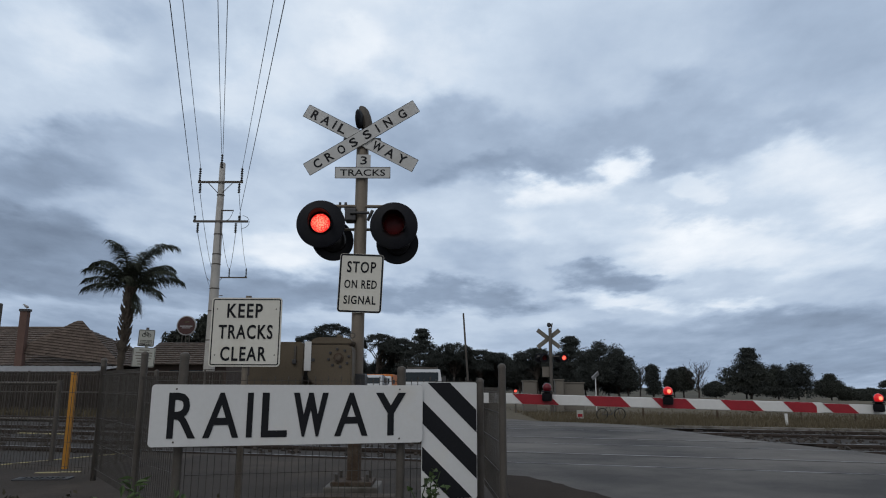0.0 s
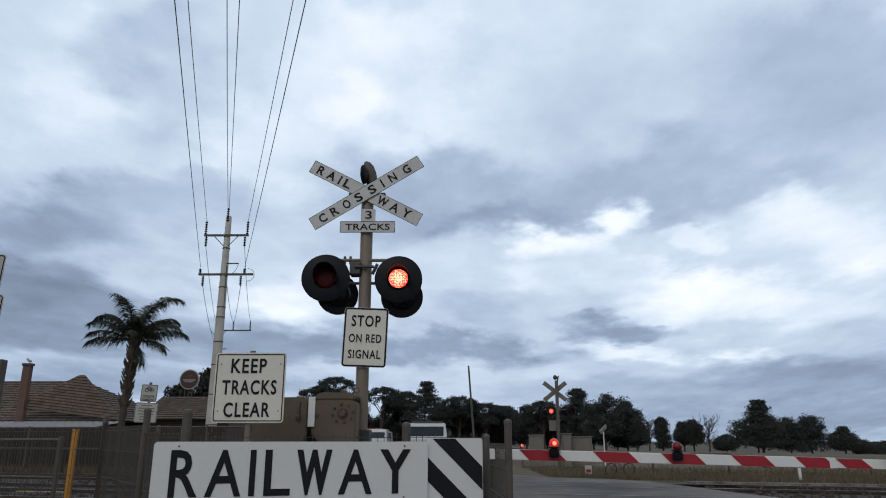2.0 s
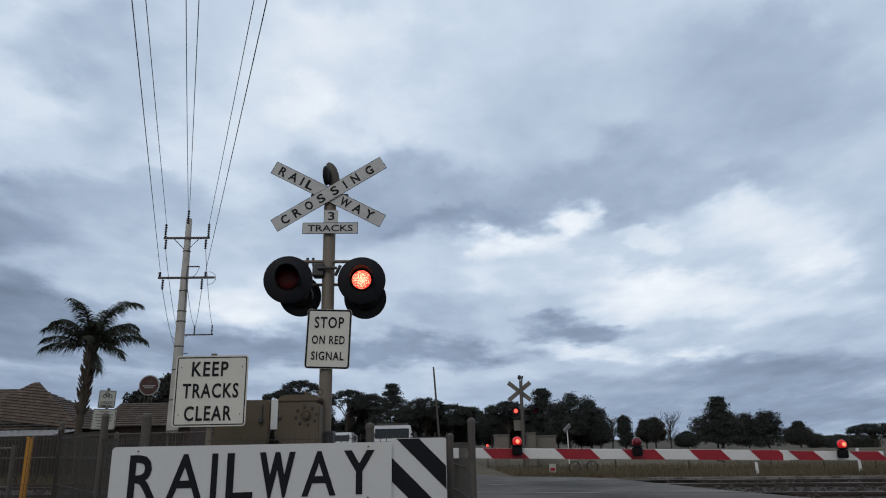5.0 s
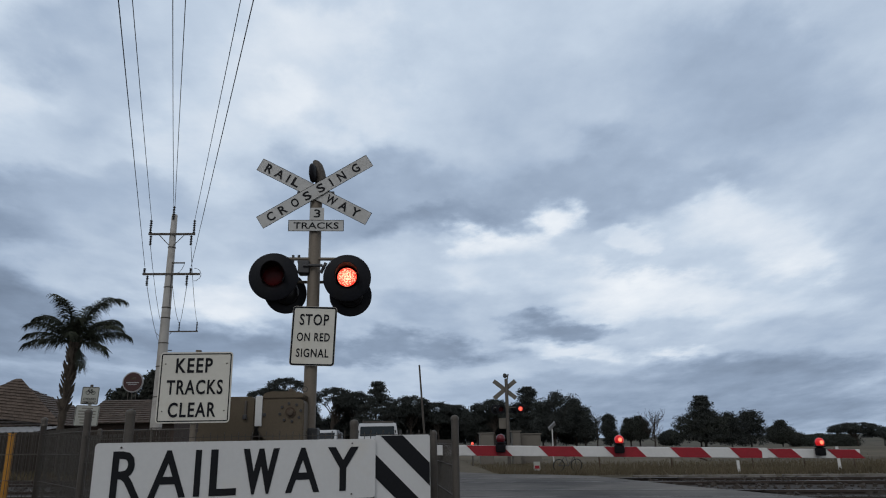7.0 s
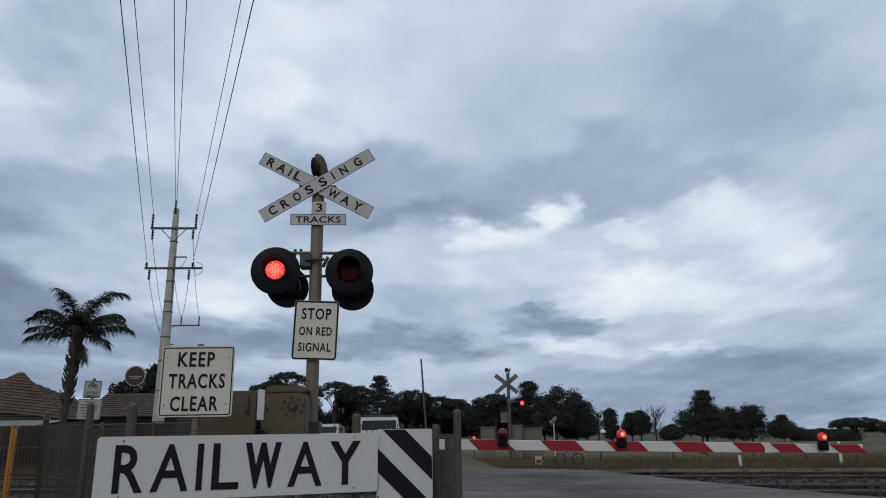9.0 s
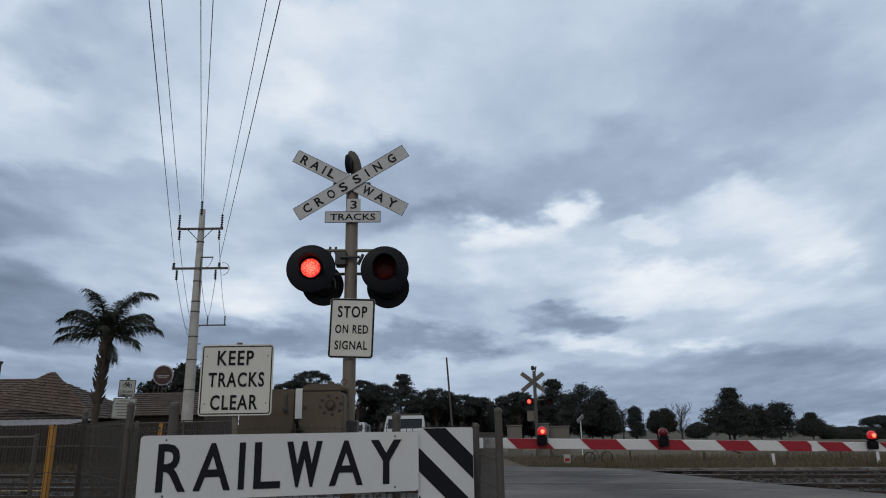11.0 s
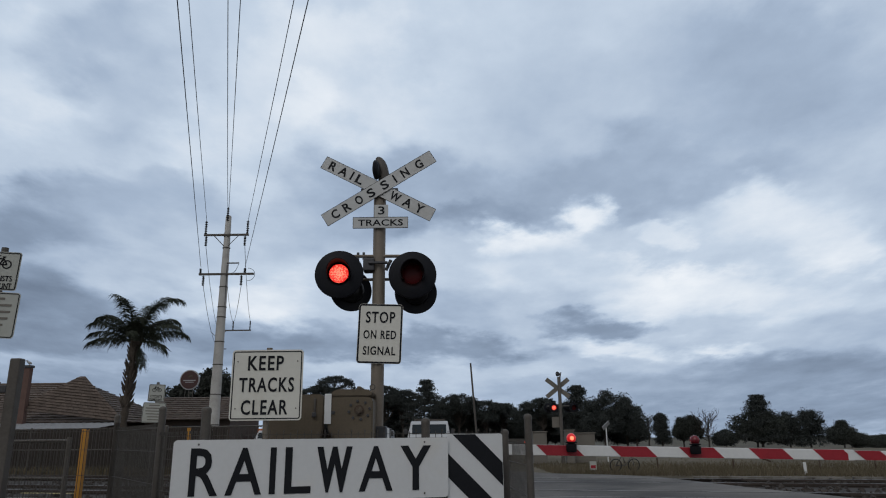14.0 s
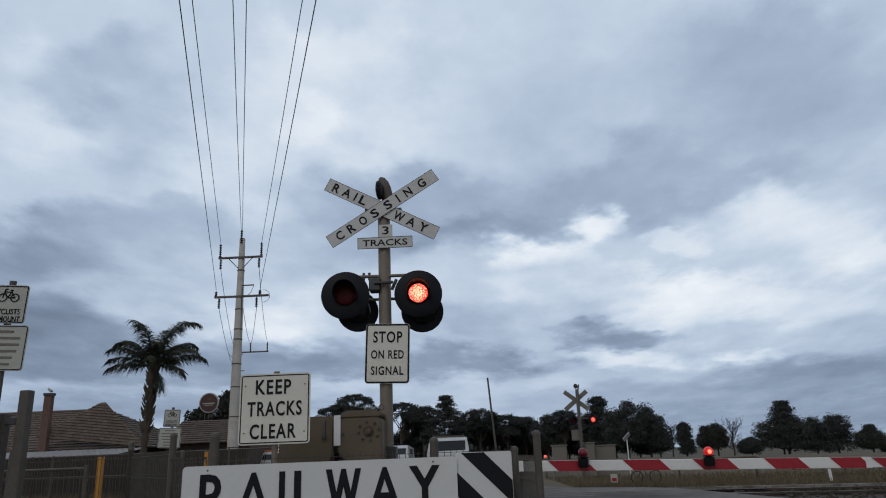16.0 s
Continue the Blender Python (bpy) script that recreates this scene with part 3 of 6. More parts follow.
def railway_track(c):
    """Two rails on sleepers."""
    t = thing("railway_track", "rusty railway track with worn shiny rail heads, sunk into the road", "track", pose(0, c, 0, 0, 0, math.degrees(math.atan(SLOPE))), "tracks of the crossing")
    for s in (-0.8, 0.8):
        bm = bmesh.new()
        add_box(bm, -70, 70, s - 0.035, s + 0.035, -0.045, 0.0)
        add_box(bm, -70, 70, s - 0.012, s + 0.012, -0.13, -0.045)
        add_box(bm, -70, 70, s - 0.07, s + 0.07, -0.17, -0.13)
        r = part("rail", bm, RAIL_STEEL, t)
        part("rail_head", box(-70, 70, s - 0.028, s + 0.028, 0.0, 0.004), RAIL_TOP, r, "polished steel running surface")
        # no groove is cut: a thin dark strip stands for the gap's shade
        part("flangeway_shade", box(0.6, 7.4, s + (0.045 if s < 0 else -0.115), s + (0.115 if s < 0 else -0.045), 0.0, 0.003), RAIL_STEEL, r, "dark strip on the road standing for the shade in the wheel groove")
    me = as_mesh("sleeper", box(-0.12, 0.12, -1.3, 1.3, -0.22, -0.085, 0.01), SLEEPER)
    for k in range(-34, 60):
        x = k * 0.68
        if not -0.2 < x < 6.8:
            part("sleeper", me, None, t, at=pose(x, 0, 0))
    return t


for c in TRACKS:
    railway_track(c)


def ballast_stones():
    """Loose stones over the track bed beside the road."""
    rng = random.Random(5)
    bm = bmesh.new()
    for k in range(2600):
        right = rng.random() < 0.6
        x = rng.uniform(6.6, 17) if right else rng.uniform(-12, 0.2)
        y = rng.uniform(10.7, 22.0) + SLOPE * x
        r = rng.uniform(0.025, 0.06)
        bmesh.ops.create_icosphere(bm, subdivisions=1, radius=r, matrix=pose(x, y, (-0.08 if right else -0.075) + r * 0.3, rng.uniform(0, 360), rng.uniform(0, 360), 0) @ Matrix.Diagonal((1, rng.uniform(0.6, 1), rng.uniform(0.5, 0.9), 1))) if k < 900 else bmesh.ops.create_cube(bm, size=r * 1.5, matrix=pose(x, y, (-0.08 if right else -0.075) + r * 0.2, rng.uniform(0, 360), rng.uniform(0, 360), rng.uniform(0, 360)))
    return tagged(new("ballast_stones", as_mesh("ballast_stones", bm, STONE)), "loose dark ballast stones along the rails", "stones", kind="stuff")


ballast_stones()


# ---- near signs, fence and signal ----
def railway_board():
    """The long board along the fence with its striped end panel, on round posts."""
    t = thing("railway_sign", "long white board lettered RAILWAY with a striped end panel", "sign")
    ang = math.degrees(math.atan2(6.15 - 5.56, -0.076 + 2.15))
    w = math.hypot(2.064, 0.58)
    at = pose((-0.076 - 2.134) / 2, (6.15 + 5.56) / 2, 0.852, 0, 0, ang)
    b = part("board", slab(outline(w, 0.468, 0.03), -0.004, 0.004), WHITE_SHEET, t, "white reflective board", at)
    # letters are cut as plain strokes of even weight
    for ch, a, e in (("R", 0.06, 0.158), ("A", 0.182, 0.307), ("I", 0.333, 0.354), ("L", 0.386, 0.48), ("W", 0.5, 0.63), ("A", 0.656, 0.783), ("Y", 0.812, 0.932)):
        lettering(ch, (e - a) * w, 0.345, BLACK, b, ((a + e) / 2 - 0.5) * w, 0.0, -0.0065, {"R": 0.014, "A": 0.012, "I": 0.03, "L": 0.008, "W": 0.046, "Y": 0.024}[ch])
    for x in (-w / 2 + 0.18, w / 2 - 0.2):
        for z in (-0.2, 0.2):
            bolt(b, x, -0.004, z)
    # striped panel
    pw, ph = 0.49, 0.962
    pat = pose(0.155, 6.24, 0.633, 0, 0, 16)
    p = part("striped_panel", slab(outline(pw, ph, 0.02), -0.004, 0.004), WHITE_SHEET, t, "white panel with slanting black stripes", pat)
    x0, x1 = -pw / 2 + 0.004, pw / 2 - 0.004
    top, bot = ph / 2 - 0.004, -ph / 2 + 0.004
    for c in (0.613, 0.232, -0.146, -0.525):
        # a band that falls to the right, clipped to the panel
        band = []
        hw = 0.095
        for s in (1, -1):
            cc = c + s * hw
            seg = [(x0, cc), (x1, cc - (x1 - x0) * 0.96)]
            band.append(seg)
        poly = [band[0][0], band[0][1], band[1][1], band[1][0]]
        # clip to top and bottom
        for lim, keep in ((top, -1), (bot, 1)):
            out = []
            for k in range(len(poly)):
                a, q = poly[k - 1], poly[k]
                ia, iq = keep * (a[1] - lim) >= 0, keep * (q[1] - lim) >= 0
                if ia != iq:
                    f = (lim - a[1]) / (q[1] - a[1])
                    out.append((a[0] + f * (q[0] - a[0]), lim))
                if iq:
                    out.append(q)
            poly = out
        if len(poly) > 2:
            part("stripe", slab(poly, -0.006, -0.003), BLACK, p)
    for x, y in ((-1.96, 5.72), (-0.26, 6.21)):
        post = part("post", rod((x, y, -0.1), (x, y, 1.3 if x < -1 else 1.21), 0.036, 0.036, 14), GALV, t, smooth=True)
        part("post_cap", lathe([(0.038, -0.01), (0.039, 0.012), (0.03, 0.03), (0.008, 0.038)], 14), GALV, post, at=pose(x, y, 1.3 if x < -1 else 1.21), smooth=True)
    return t


railway_board()


def keep_clear_sign():
    t = thing("warning_sign", "square cream-white sign reading KEEP TRACKS CLEAR on a single post", "sign", pose(-1.63, 6.22, 0))
    part("post", rod((0, 0.04, -0.1), (0, 0.04, 1.86), 0.026, 0.026, 12), MAST, t, smooth=True)
    b = sign_board(t, "plate", 0.62, 0.6, 0.03, SIGN_WHITE, 0.009, 0.012, pose(0, 0, 1.54))
    lettering("KEEP", 0.31, 0.125, BLACK, b, -0.015, 0.185, -0.002, 0.018, spacing=1.16)
    lettering("TRACKS", 0.475, 0.125, BLACK, b, 0.0, 0.0, -0.002, 0.018, spacing=1.16)
    lettering("CLEAR", 0.4, 0.125, BLACK, b, -0.01, -0.19, -0.002, 0.018, spacing=1.16)
    for x in (-0.26, 0.26):
        for z in (-0.2, 0.2):
            bolt(b, x, 0, z, 0.006)
    return t


keep_clear_sign()

MX, MY = -0.785, 7.3  # foot of the near mast


def flasher(owner, x, z, y, r, lit, facing=0.0, lens=True, hood=0.2):
    """A round black backing board with a hooded lamp; the lamp's glass is a disc that turns on an upright pin, bright on one side and dull on the other."""
    base = part("backing_board", lathe([(r * 0.46, 0.0), (r * 0.97, 0.0), (r, 0.006), (r, 0.02), (r * 0.97, 0.026), (r * 0.46, 0.026)], 40, "Y"), BACKBOARD, owner, at=pose(x, y, z, 0, 0, facing), smooth=True)
    part("lamp_case", lathe([(0.13, 0.028), (0.14, 0.04), (0.13, 0.07), (0.1, 0.09), (0.04, 0.1)], 24, "Y"), CASE_BLACK, base, smooth=True)
    # hood: a tube open below
    bm = bmesh.new()
    rows = []
    for rr in (0.125, 0.119):
        for y1 in (0.0, -hood):
            rows.append([bm.verts.new((rr * math.cos(a), y1 if y1 == 0.0 else y1 * (0.55 + 0.45 * max(0.0, math.sin(a))), rr * math.sin(a))) for a in (radians(-35 + 250 * k / 26) for k in range(27))])
    for a, b in ((0, 1), (3, 2), (1, 3)):
        for k in range(26):
            bm.faces.new((rows[a][k], rows[a][k + 1], rows[b][k + 1], rows[b][k]))
    part("hood", bm, HOOD_BLACK, base, smooth=True)
    part("socket", lathe([(0.122, 0.0), (0.122, 0.03), (0.02, 0.045)], 24, "Y"), HOOD_BLACK, base, smooth=True)
    if not lens:
        return None
    bm = lathe([(0.012, -0.012), (0.075, -0.01), (0.1, -0.003), (0.1, 0.003), (0.075, 0.01), (0.012, 0.012)], 32, "Y")
    bm.normal_update()
    for f in bm.faces:
        f.material_index = 0 if f.calc_center_median().y < 0 else 1
    return part("lamp_glass", bm, [lit, LENS_DARK], base, "red lamp glass", pose(0, -0.02, 0), smooth=True)


def near_signal():
    t = thing("railway_signal", "level crossing mast with crossed boards, bell and paired red flashing lamps", "signal", pose(MX, MY, 0))
    part("mast", lathe([(0.066, 0.16), (0.066, 3.74), (0.06, 3.77)], 24), MAST, t, smooth=True)
    b = part("base_plate", box(-0.2, 0.2, -0.2, 0.2, 0.13, 0.17, 0.006), RUST, t)
    part("base_sleeve", lathe([(0.08, 0.17), (0.072, 0.2), (0.07, 0.5), (0.067, 0.52)], 20), RUST, t, smooth=True)
    for x in (-0.15, 0.15):
        for y in (-0.15, 0.15):
            part("anchor_bolt", rod((x, y, 0.16), (x, y, 0.24), 0.018, 0.018, 8), GALV, b)
    part("footing", box(-0.26, 0.26, -0.26, 0.26, -0.1, 0.13, 0.015), CONCRETE, t, "weathered concrete footing")
    # crossed boards
    cz = 3.695
    W = 0.152
    arms = []
    for tilt, y, L, dx in ((27.8, -0.075, 1.345, -0.018), (-32.0, -0.088, 1.37, 0.0)):
        arms.append(part("cross_board", slab(outline(L, W, 0.003, 2), -0.003, 0.003), CROSS_WHITE, t, "aged white crossed board", pose(dx, y, cz) @ pose(0, 0, 0, 0, tilt, 0)))
        part("edge", frame_ring(outline(L, W, 0.003, 2), outline(L - 0.008, W - 0.008, 0.002, 2), -0.004, -0.0025), BLACK, arms[-1])
    back, front = arms
    for word, xs, b in (("RAIL", (-0.555, -0.425, -0.318, -0.222), back), ("WAY", (0.215, 0.365, 0.51), back), ("CROSSING", (-0.55, -0.405, -0.255, -0.105, 0.065, 0.195, 0.325, 0.505), front)):
        for ch, x in zip(word, xs):
            wd = {"I": 0.018, "W": 0.115, "M": 0.1, "A": 0.098, "Y": 0.095}.get(ch, 0.082)
            lettering(ch, wd, 0.1, BLACK, b, x, 0, -0.0035, 0.024)
    # track count plates
    p = part("number_plate", slab(outline(0.148, 0.14, 0.004, 2), -0.003, 0.003), CROSS_WHITE, t, at=pose(0.025, -0.082, 3.435))
    lettering("3", 0.07, 0.092, BLACK, p, 0, 0.005, -0.0035, 0.012)
    p = part("tracks_plate", slab(outline(0.59, 0.125, 0.004, 2), -0.003, 0.003), CROSS_WHITE, t, at=pose(0.018, -0.086, 3.303))
    lettering("TRACKS", 0.48, 0.072, BLACK, p, 0, 0, -0.0035, 0.012)
    part("plate_edge", frame_ring(outline(0.59, 0.125, 0.004, 2), outline(0.58, 0.115, 0.003, 2), -0.0045, -0.003), BLACK, p)
    part("clamp", box(-0.2, 0.2, -0.07, 0.0, 3.64, 3.7, 0.004), DARK_STEEL, t)
    # bell on top
    part("bell", lathe([(0.02, -0.045), (0.07, -0.04), (0.1, -0.02), (0.108, 0.0), (0.1, 0.014), (0.04, 0.03)], 28, "Y"), BACKBOARD, t, "dark cast bell", pose(-0.045, -0.06, 3.915, 0, 5, 84), smooth=True)
    hood = bmesh.new()
    rings = []
    for z, dx, r in ((-0.16, 0.05, 0.06), (-0.05, 0.035, 0.066), (0.05, 0.015, 0.064), (0.12, -0.005, 0.056), (0.16, -0.02, 0.036), (0.175, -0.028, 0.012)):
        rings.append([hood.verts.new((dx + r * math.cos(k * math.pi / 8), 0.8 * r * math.sin(k * math.pi / 8), z)) for k in range(16)])
    for lo, hi in zip(rings, rings[1:]):
        for k in range(16):
            hood.faces.new((lo[k], lo[(k + 1) % 16], hi[(k + 1) % 16], hi[k]))
    hood.faces.new(rings[0][::-1])
    hood.faces.new(rings[-1])
    part("bell_hood", hood, GALV, t, "grey cast bell hood", pose(0.0, 0.03, 3.93), smooth=True)
    # cross arm with lamps
    part("cross_arm", rod((-0.36, -0.03, 2.95), (0.36, -0.03, 2.945), 0.018, 0.018, 12), MAST, t, smooth=True)
    part("cross_arm", rod((-0.3, 0.08, 2.72), (0.3, 0.08, 2.72), 0.016, 0.016, 12), MAST, t, smooth=True)
    bm = box(-0.16, -0.04, -0.09, 0.06, 2.78, 2.92, 0.012)
    add_rod(bm, (-0.1, -0.1, 2.86), (0.1, -0.1, 2.86), 0.016)
    add_rod(bm, (-0.22, -0.03, 2.99), (-0.22, -0.03, 2.91), 0.014)
    add_rod(bm, (-0.16, -0.03, 2.99), (-0.16, -0.03, 2.91), 0.014)
    add_rod(bm, (0.08, -0.05, 2.79), (0.13, -0.05, 2.9), 0.018)
    part("junction_box", bm, DARK_STEEL, t, "dark cast junction box and clamps")
    lamps = [flasher(t, -0.402, 2.738, -0.12, 0.253, LENS_RED, 4), flasher(t, 0.362, 2.722, -0.12, 0.25, LENS_AMBER, 2)]
    flasher(t, -0.31, 2.61, 0.12, 0.225, LENS_RED, 200, False)
    flasher(t, 0.385, 2.575, 0.12, 0.225, LENS_RED, 184, False)
    s = sign_board(t, "stop_sign", 0.455, 0.61, 0.035, SIGN_WHITE, 0.017, 0.003, pose(0.028, -0.09, 2.117, 0, 2.0, 0), "white rectangular sign reading STOP ON RED SIGNAL")
    lettering("STOP", 0.3, 0.118, BLACK, s, 0.0, 0.167, -0.002, 0.016, spacing=1.14)
    lettering("ON RED", 0.335, 0.088, BLACK, s, 0.0, -0.012, -0.002, 0.016, spacing=1.14)
    lettering("SIGNAL", 0.33, 0.088, BLACK, s, 0.0, -0.175, -0.002, 0.016, spacing=1.14)
    return lamps


NEAR_LAMPS = near_signal()
BOOM_Z0 = 0.998


def gate_lamp(owner, x, z, y):
    base = part("lamp_base", lathe([(0.045, -0.075), (0.052, -0.06), (0.052, 0.0), (0.03, 0.012)], 16), HOOD_BLACK, owner, at=pose(x, y, z), smooth=True)
    bm = bmesh.new()
    bmesh.ops.create_uvsphere(bm, u_segments=20, v_segments=12, radius=0.047)
    for f in bm.faces:
        f.material_index = 0 if f.calc_center_median().y < 0 else 1
    glass = part("lamp_glass", bm, [LAMP_GLOW, LAMP_OFF], base, "round red lamp glass", pose(0, 0, 0.058), smooth=True)
    part("lamp_ring", lathe([(0.056, 0.012), (0.058, 0.02), (0.05, 0.026)], 16), HOOD_BLACK, base, smooth=True)
    return glass


def boom_gate():
    """The lowered boom with its drive box and balance weights."""
    t = thing("boom_gate", "lowered red and white striped boom with brown drive box", "boom gate", pose(MX, MY, 0))
    y = -0.16
    bm = slab([(-0.43, 1.47), (-0.43, 1.17), (-0.3, 1.0), (0.0, 1.0), (0.0, 1.44), (-0.03, 1.47)], -0.22 + y, 0.2 + y)
    bmesh.ops.bevel(bm, geom=bm.edges[:], offset=0.012, segments=2, affect="EDGES")
    b = part("drive_box", bm, BOX_PAINT, t, "brown painted steel drive box")
    bm = slab([(-0.41, 1.474), (-0.02, 1.474), (0.0, 1.5), (-0.05, 1.54), (-0.34, 1.545), (-0.4, 1.52)], -0.21 + y, 0.19 + y)
    bmesh.ops.bevel(bm, geom=bm.edges[:], offset=0.01, segments=2, affect="EDGES")
    part("box_lid", bm, BOX_PAINT, b)
    part("lid_rib", box(-0.16, -0.12, -0.2 + y, 0.0 + y, 1.53, 1.57, 0.008), BOX_PAINT, b)
    part("lifting_ring", frame_ring([(0.03 * math.cos(a), 0.03 * math.sin(a)) for a in (k * math.pi / 8 for k in range(16))], [(0.02 * math.cos(a), 0.02 * math.sin(a)) for a in (k * math.pi / 8 for k in range(16))], -0.006, 0.006), GALV, b, at=pose(-0.03, y, 1.575))
    hub = part("shaft_hub", lathe([(0.048, 0.0), (0.048, -0.012), (0.034, -0.014), (0.03, -0.03), (0.012, -0.036)], 20, "Y"), RUST, b, at=pose(-0.13, -0.222 + y, 1.345), smooth=True)
    for k in range(8):
        a = radians(45 * k + 10)
        part("hub_bolt", rod((0.1 * math.cos(a), 0.0, 0.085 * math.sin(a)), (0.1 * math.cos(a), -0.012, 0.085 * math.sin(a)), 0.015, 0.013, 6), DARK_STEEL, hub)
    part("latch", box(-0.41, -0.36, -0.23 + y, -0.21 + y, 1.31, 1.34, 0.004), DARK_STEEL, b)
    part("white_plate", box(-0.46, -0.395, -0.237 + y, -0.222 + y, 1.22, 1.5, 0.004), BOOM_WHITE, t, "white reflective strip")
    # second box: balance weights behind
    bm = slab([(-1.0, 1.5), (-1.0, 1.0), (-0.66, 0.99), (-0.52, 1.03), (-0.475, 1.16), (-0.47, 1.47), (-0.5, 1.5)], -0.18 + y, 0.2 + y)
    bmesh.ops.bevel(bm, geom=bm.edges[:], offset=0.012, segments=2, affect="EDGES")
    b2 = part("weight_box", bm, BOX_PAINT, t, "brown balance weight housing")
    for x in (-0.56, -0.76):
        h = part("hasp", box(x - 0.01, x + 0.01, -0.2 + y, -0.178 + y, 1.33, 1.46, 0.003), GALV, b2)
        part("padlock", box(x - 0.022, x + 0.018, -0.215 + y, -0.19 + y, 1.285, 1.33, 0.006), DARK_STEEL, h)
    part("weight_arm", slab([(-1.12, 1.06), (-0.45, 1.02), (0.1, 0.95), (0.1, 1.04), (-0.45, 1.16), (-1.12, 1.18)], 0.22 + y, 0.25 + y), BOX_PAINT, t)
    part("mast_clamp", box(-0.1, 0.1, -0.1, 0.1, 1.08, 1.2, 0.01), DARK_STEEL, t)
    # boom, sinking slightly to its tip
    arm = part("boom_arm", box(0.1, 4.72, -0.02, 0.02, -0.052, 0.05, 0.006), BOOM_WHITE, t, "white aluminium boom", pose(0, 0.06, BOOM_Z0, 0, 1.45, 0))
    part("boom_tip", box(4.7, 5.72, -0.016, 0.016, -0.048, 0.043, 0.005), BOOM_WHITE, arm)
    part("joint_plate", box(4.66, 4.72, -0.024, 0.024, -0.052, 0.05, 0.003), BOOM_WHITE, arm)
    for x0, x1, hi, lo in ((0.83, 1.19, 0.049, -0.051), (1.585, 1.955, 0.049, -0.051), (2.32, 2.68, 0.049, -0.051), (3.0, 3.34, 0.049, -0.051), (3.69, 4.02, 0.049, -0.051), (4.32, 4.62, 0.049, -0.051), (4.725, 4.98, 0.042, -0.047), (5.36, 5.66, 0.042, -0.047)):
        off = 0.105
        part("stripe", slab([(x0, hi), (x1, hi), (x1 + off, lo), (x0 + off, lo)], -0.0225, 0.0225 if x0 < 4.7 else 0.0185), BOOM_RED, arm, "red reflective stripe")
    lamps = [gate_lamp(arm, lx, lz, -0.062) for lx, lz in ((1.93, 0.06), (3.15, 0.06), (5.265, 0.052))]
    return lamps


GATE_LAMPS = boom_gate()


# ---- fences ----
def mesh_panel(length, h, pitch=0.055, lines=(0.06, 0.3, 0.55, 0.8), low=0.06, r=0.0025):
    """Welded wire mesh along x, with a crimped top."""
    bm = bmesh.new()
    n = int(length / pitch)
    for k in range(n + 1):
        x = length * k / n
        add_box(bm, x - r, x + r, -r, r, low, h)
        if k % 2 == 0:
            add_box(bm, x - r, x + r, -r - 0.02, r, h - 0.004, h + 0.018)
    for z in [low + f * (h - low) for f in lines] + [h - 0.02]:
        add_box(bm, 0, length, r, 3 * r, z - r, z + r)
    return bm


def fence_run(points, h, name_label, ph=None, group="", post_r=0.032, bare=(), lines=(0.06, 0.3, 0.55, 0.8), pitch=0.055):
    """Panels between round posts."""
    t = thing("mesh_fence", name_label, "fence", group=group)
    for k, (x, y) in enumerate(points):
        if k in bare:
            continue
        top = (ph or h + 0.12)
        z0 = fall(x, y)
        p = part("post", rod((x, y, z0 - 0.15), (x, y, z0 + top), post_r, post_r, 12), GALV, t, smooth=True)
        part("post_cap", lathe([(post_r * 1.1, -0.01), (post_r * 1.1, 0.012), (post_r * 0.7, 0.028), (0.006, 0.034)], 12), GALV, p, at=pose(x, y, z0 + top), smooth=True)
    for (x0, y0), (x1, y1) in zip(points, points[1:]):
        L = math.hypot(x1 - x0, y1 - y0)
        part("mesh_panel", mesh_panel(L - 2 * post_r, h, pitch, lines), WIRE, t, at=pose(x0, y0, fall(x0, y0), 0, 0, math.degrees(math.atan2(y1 - y0, x1 - x0))) @ pose(post_r, 0, 0))
    return t


fence_run([(-2.72, 6.75), (-1.96, 5.8), (-0.26, 6.29), (0.435, 6.58)], 1.14, "grey welded mesh fence behind the long board", 1.12, "maze fences", bare=(0, 1, 2))
fence_run([(0.605, 6.2), (0.53, 8.0)], 1.05, "short grey mesh fence beside the road", 1.24, "maze fences", bare=(1,))
fence_run([(-2.72, 6.75), (-3.95, 8.5), (-5.9, 9.3), (-8.0, 9.9), (-10.4, 10.6)], 1.22, "grey welded mesh fence along the footpath", 1.36, "maze fences")
fence_run([(-3.95, 8.5), (-4.75, 12.0)], 1.2, "grey mesh fence leading to the tracks", 1.3, "maze fences")


def yellow_post(x, y, h):
    t = thing("bollard", "slim yellow painted steel post in the path", "post", pose(x, y, 0))
    part("post", box(-0.035, 0.035, -0.035, 0.035, -0.1, h, 0.006), YELLOW, t)
    part("post_cap", box(-0.037, 0.037, -0.037, 0.037, h, h + 0.012, 0.003), YELLOW, t)
    return t


yellow_post(-4.88, 9.62, 1.23)
yellow_post(-5.9, 16.2, 1.35)


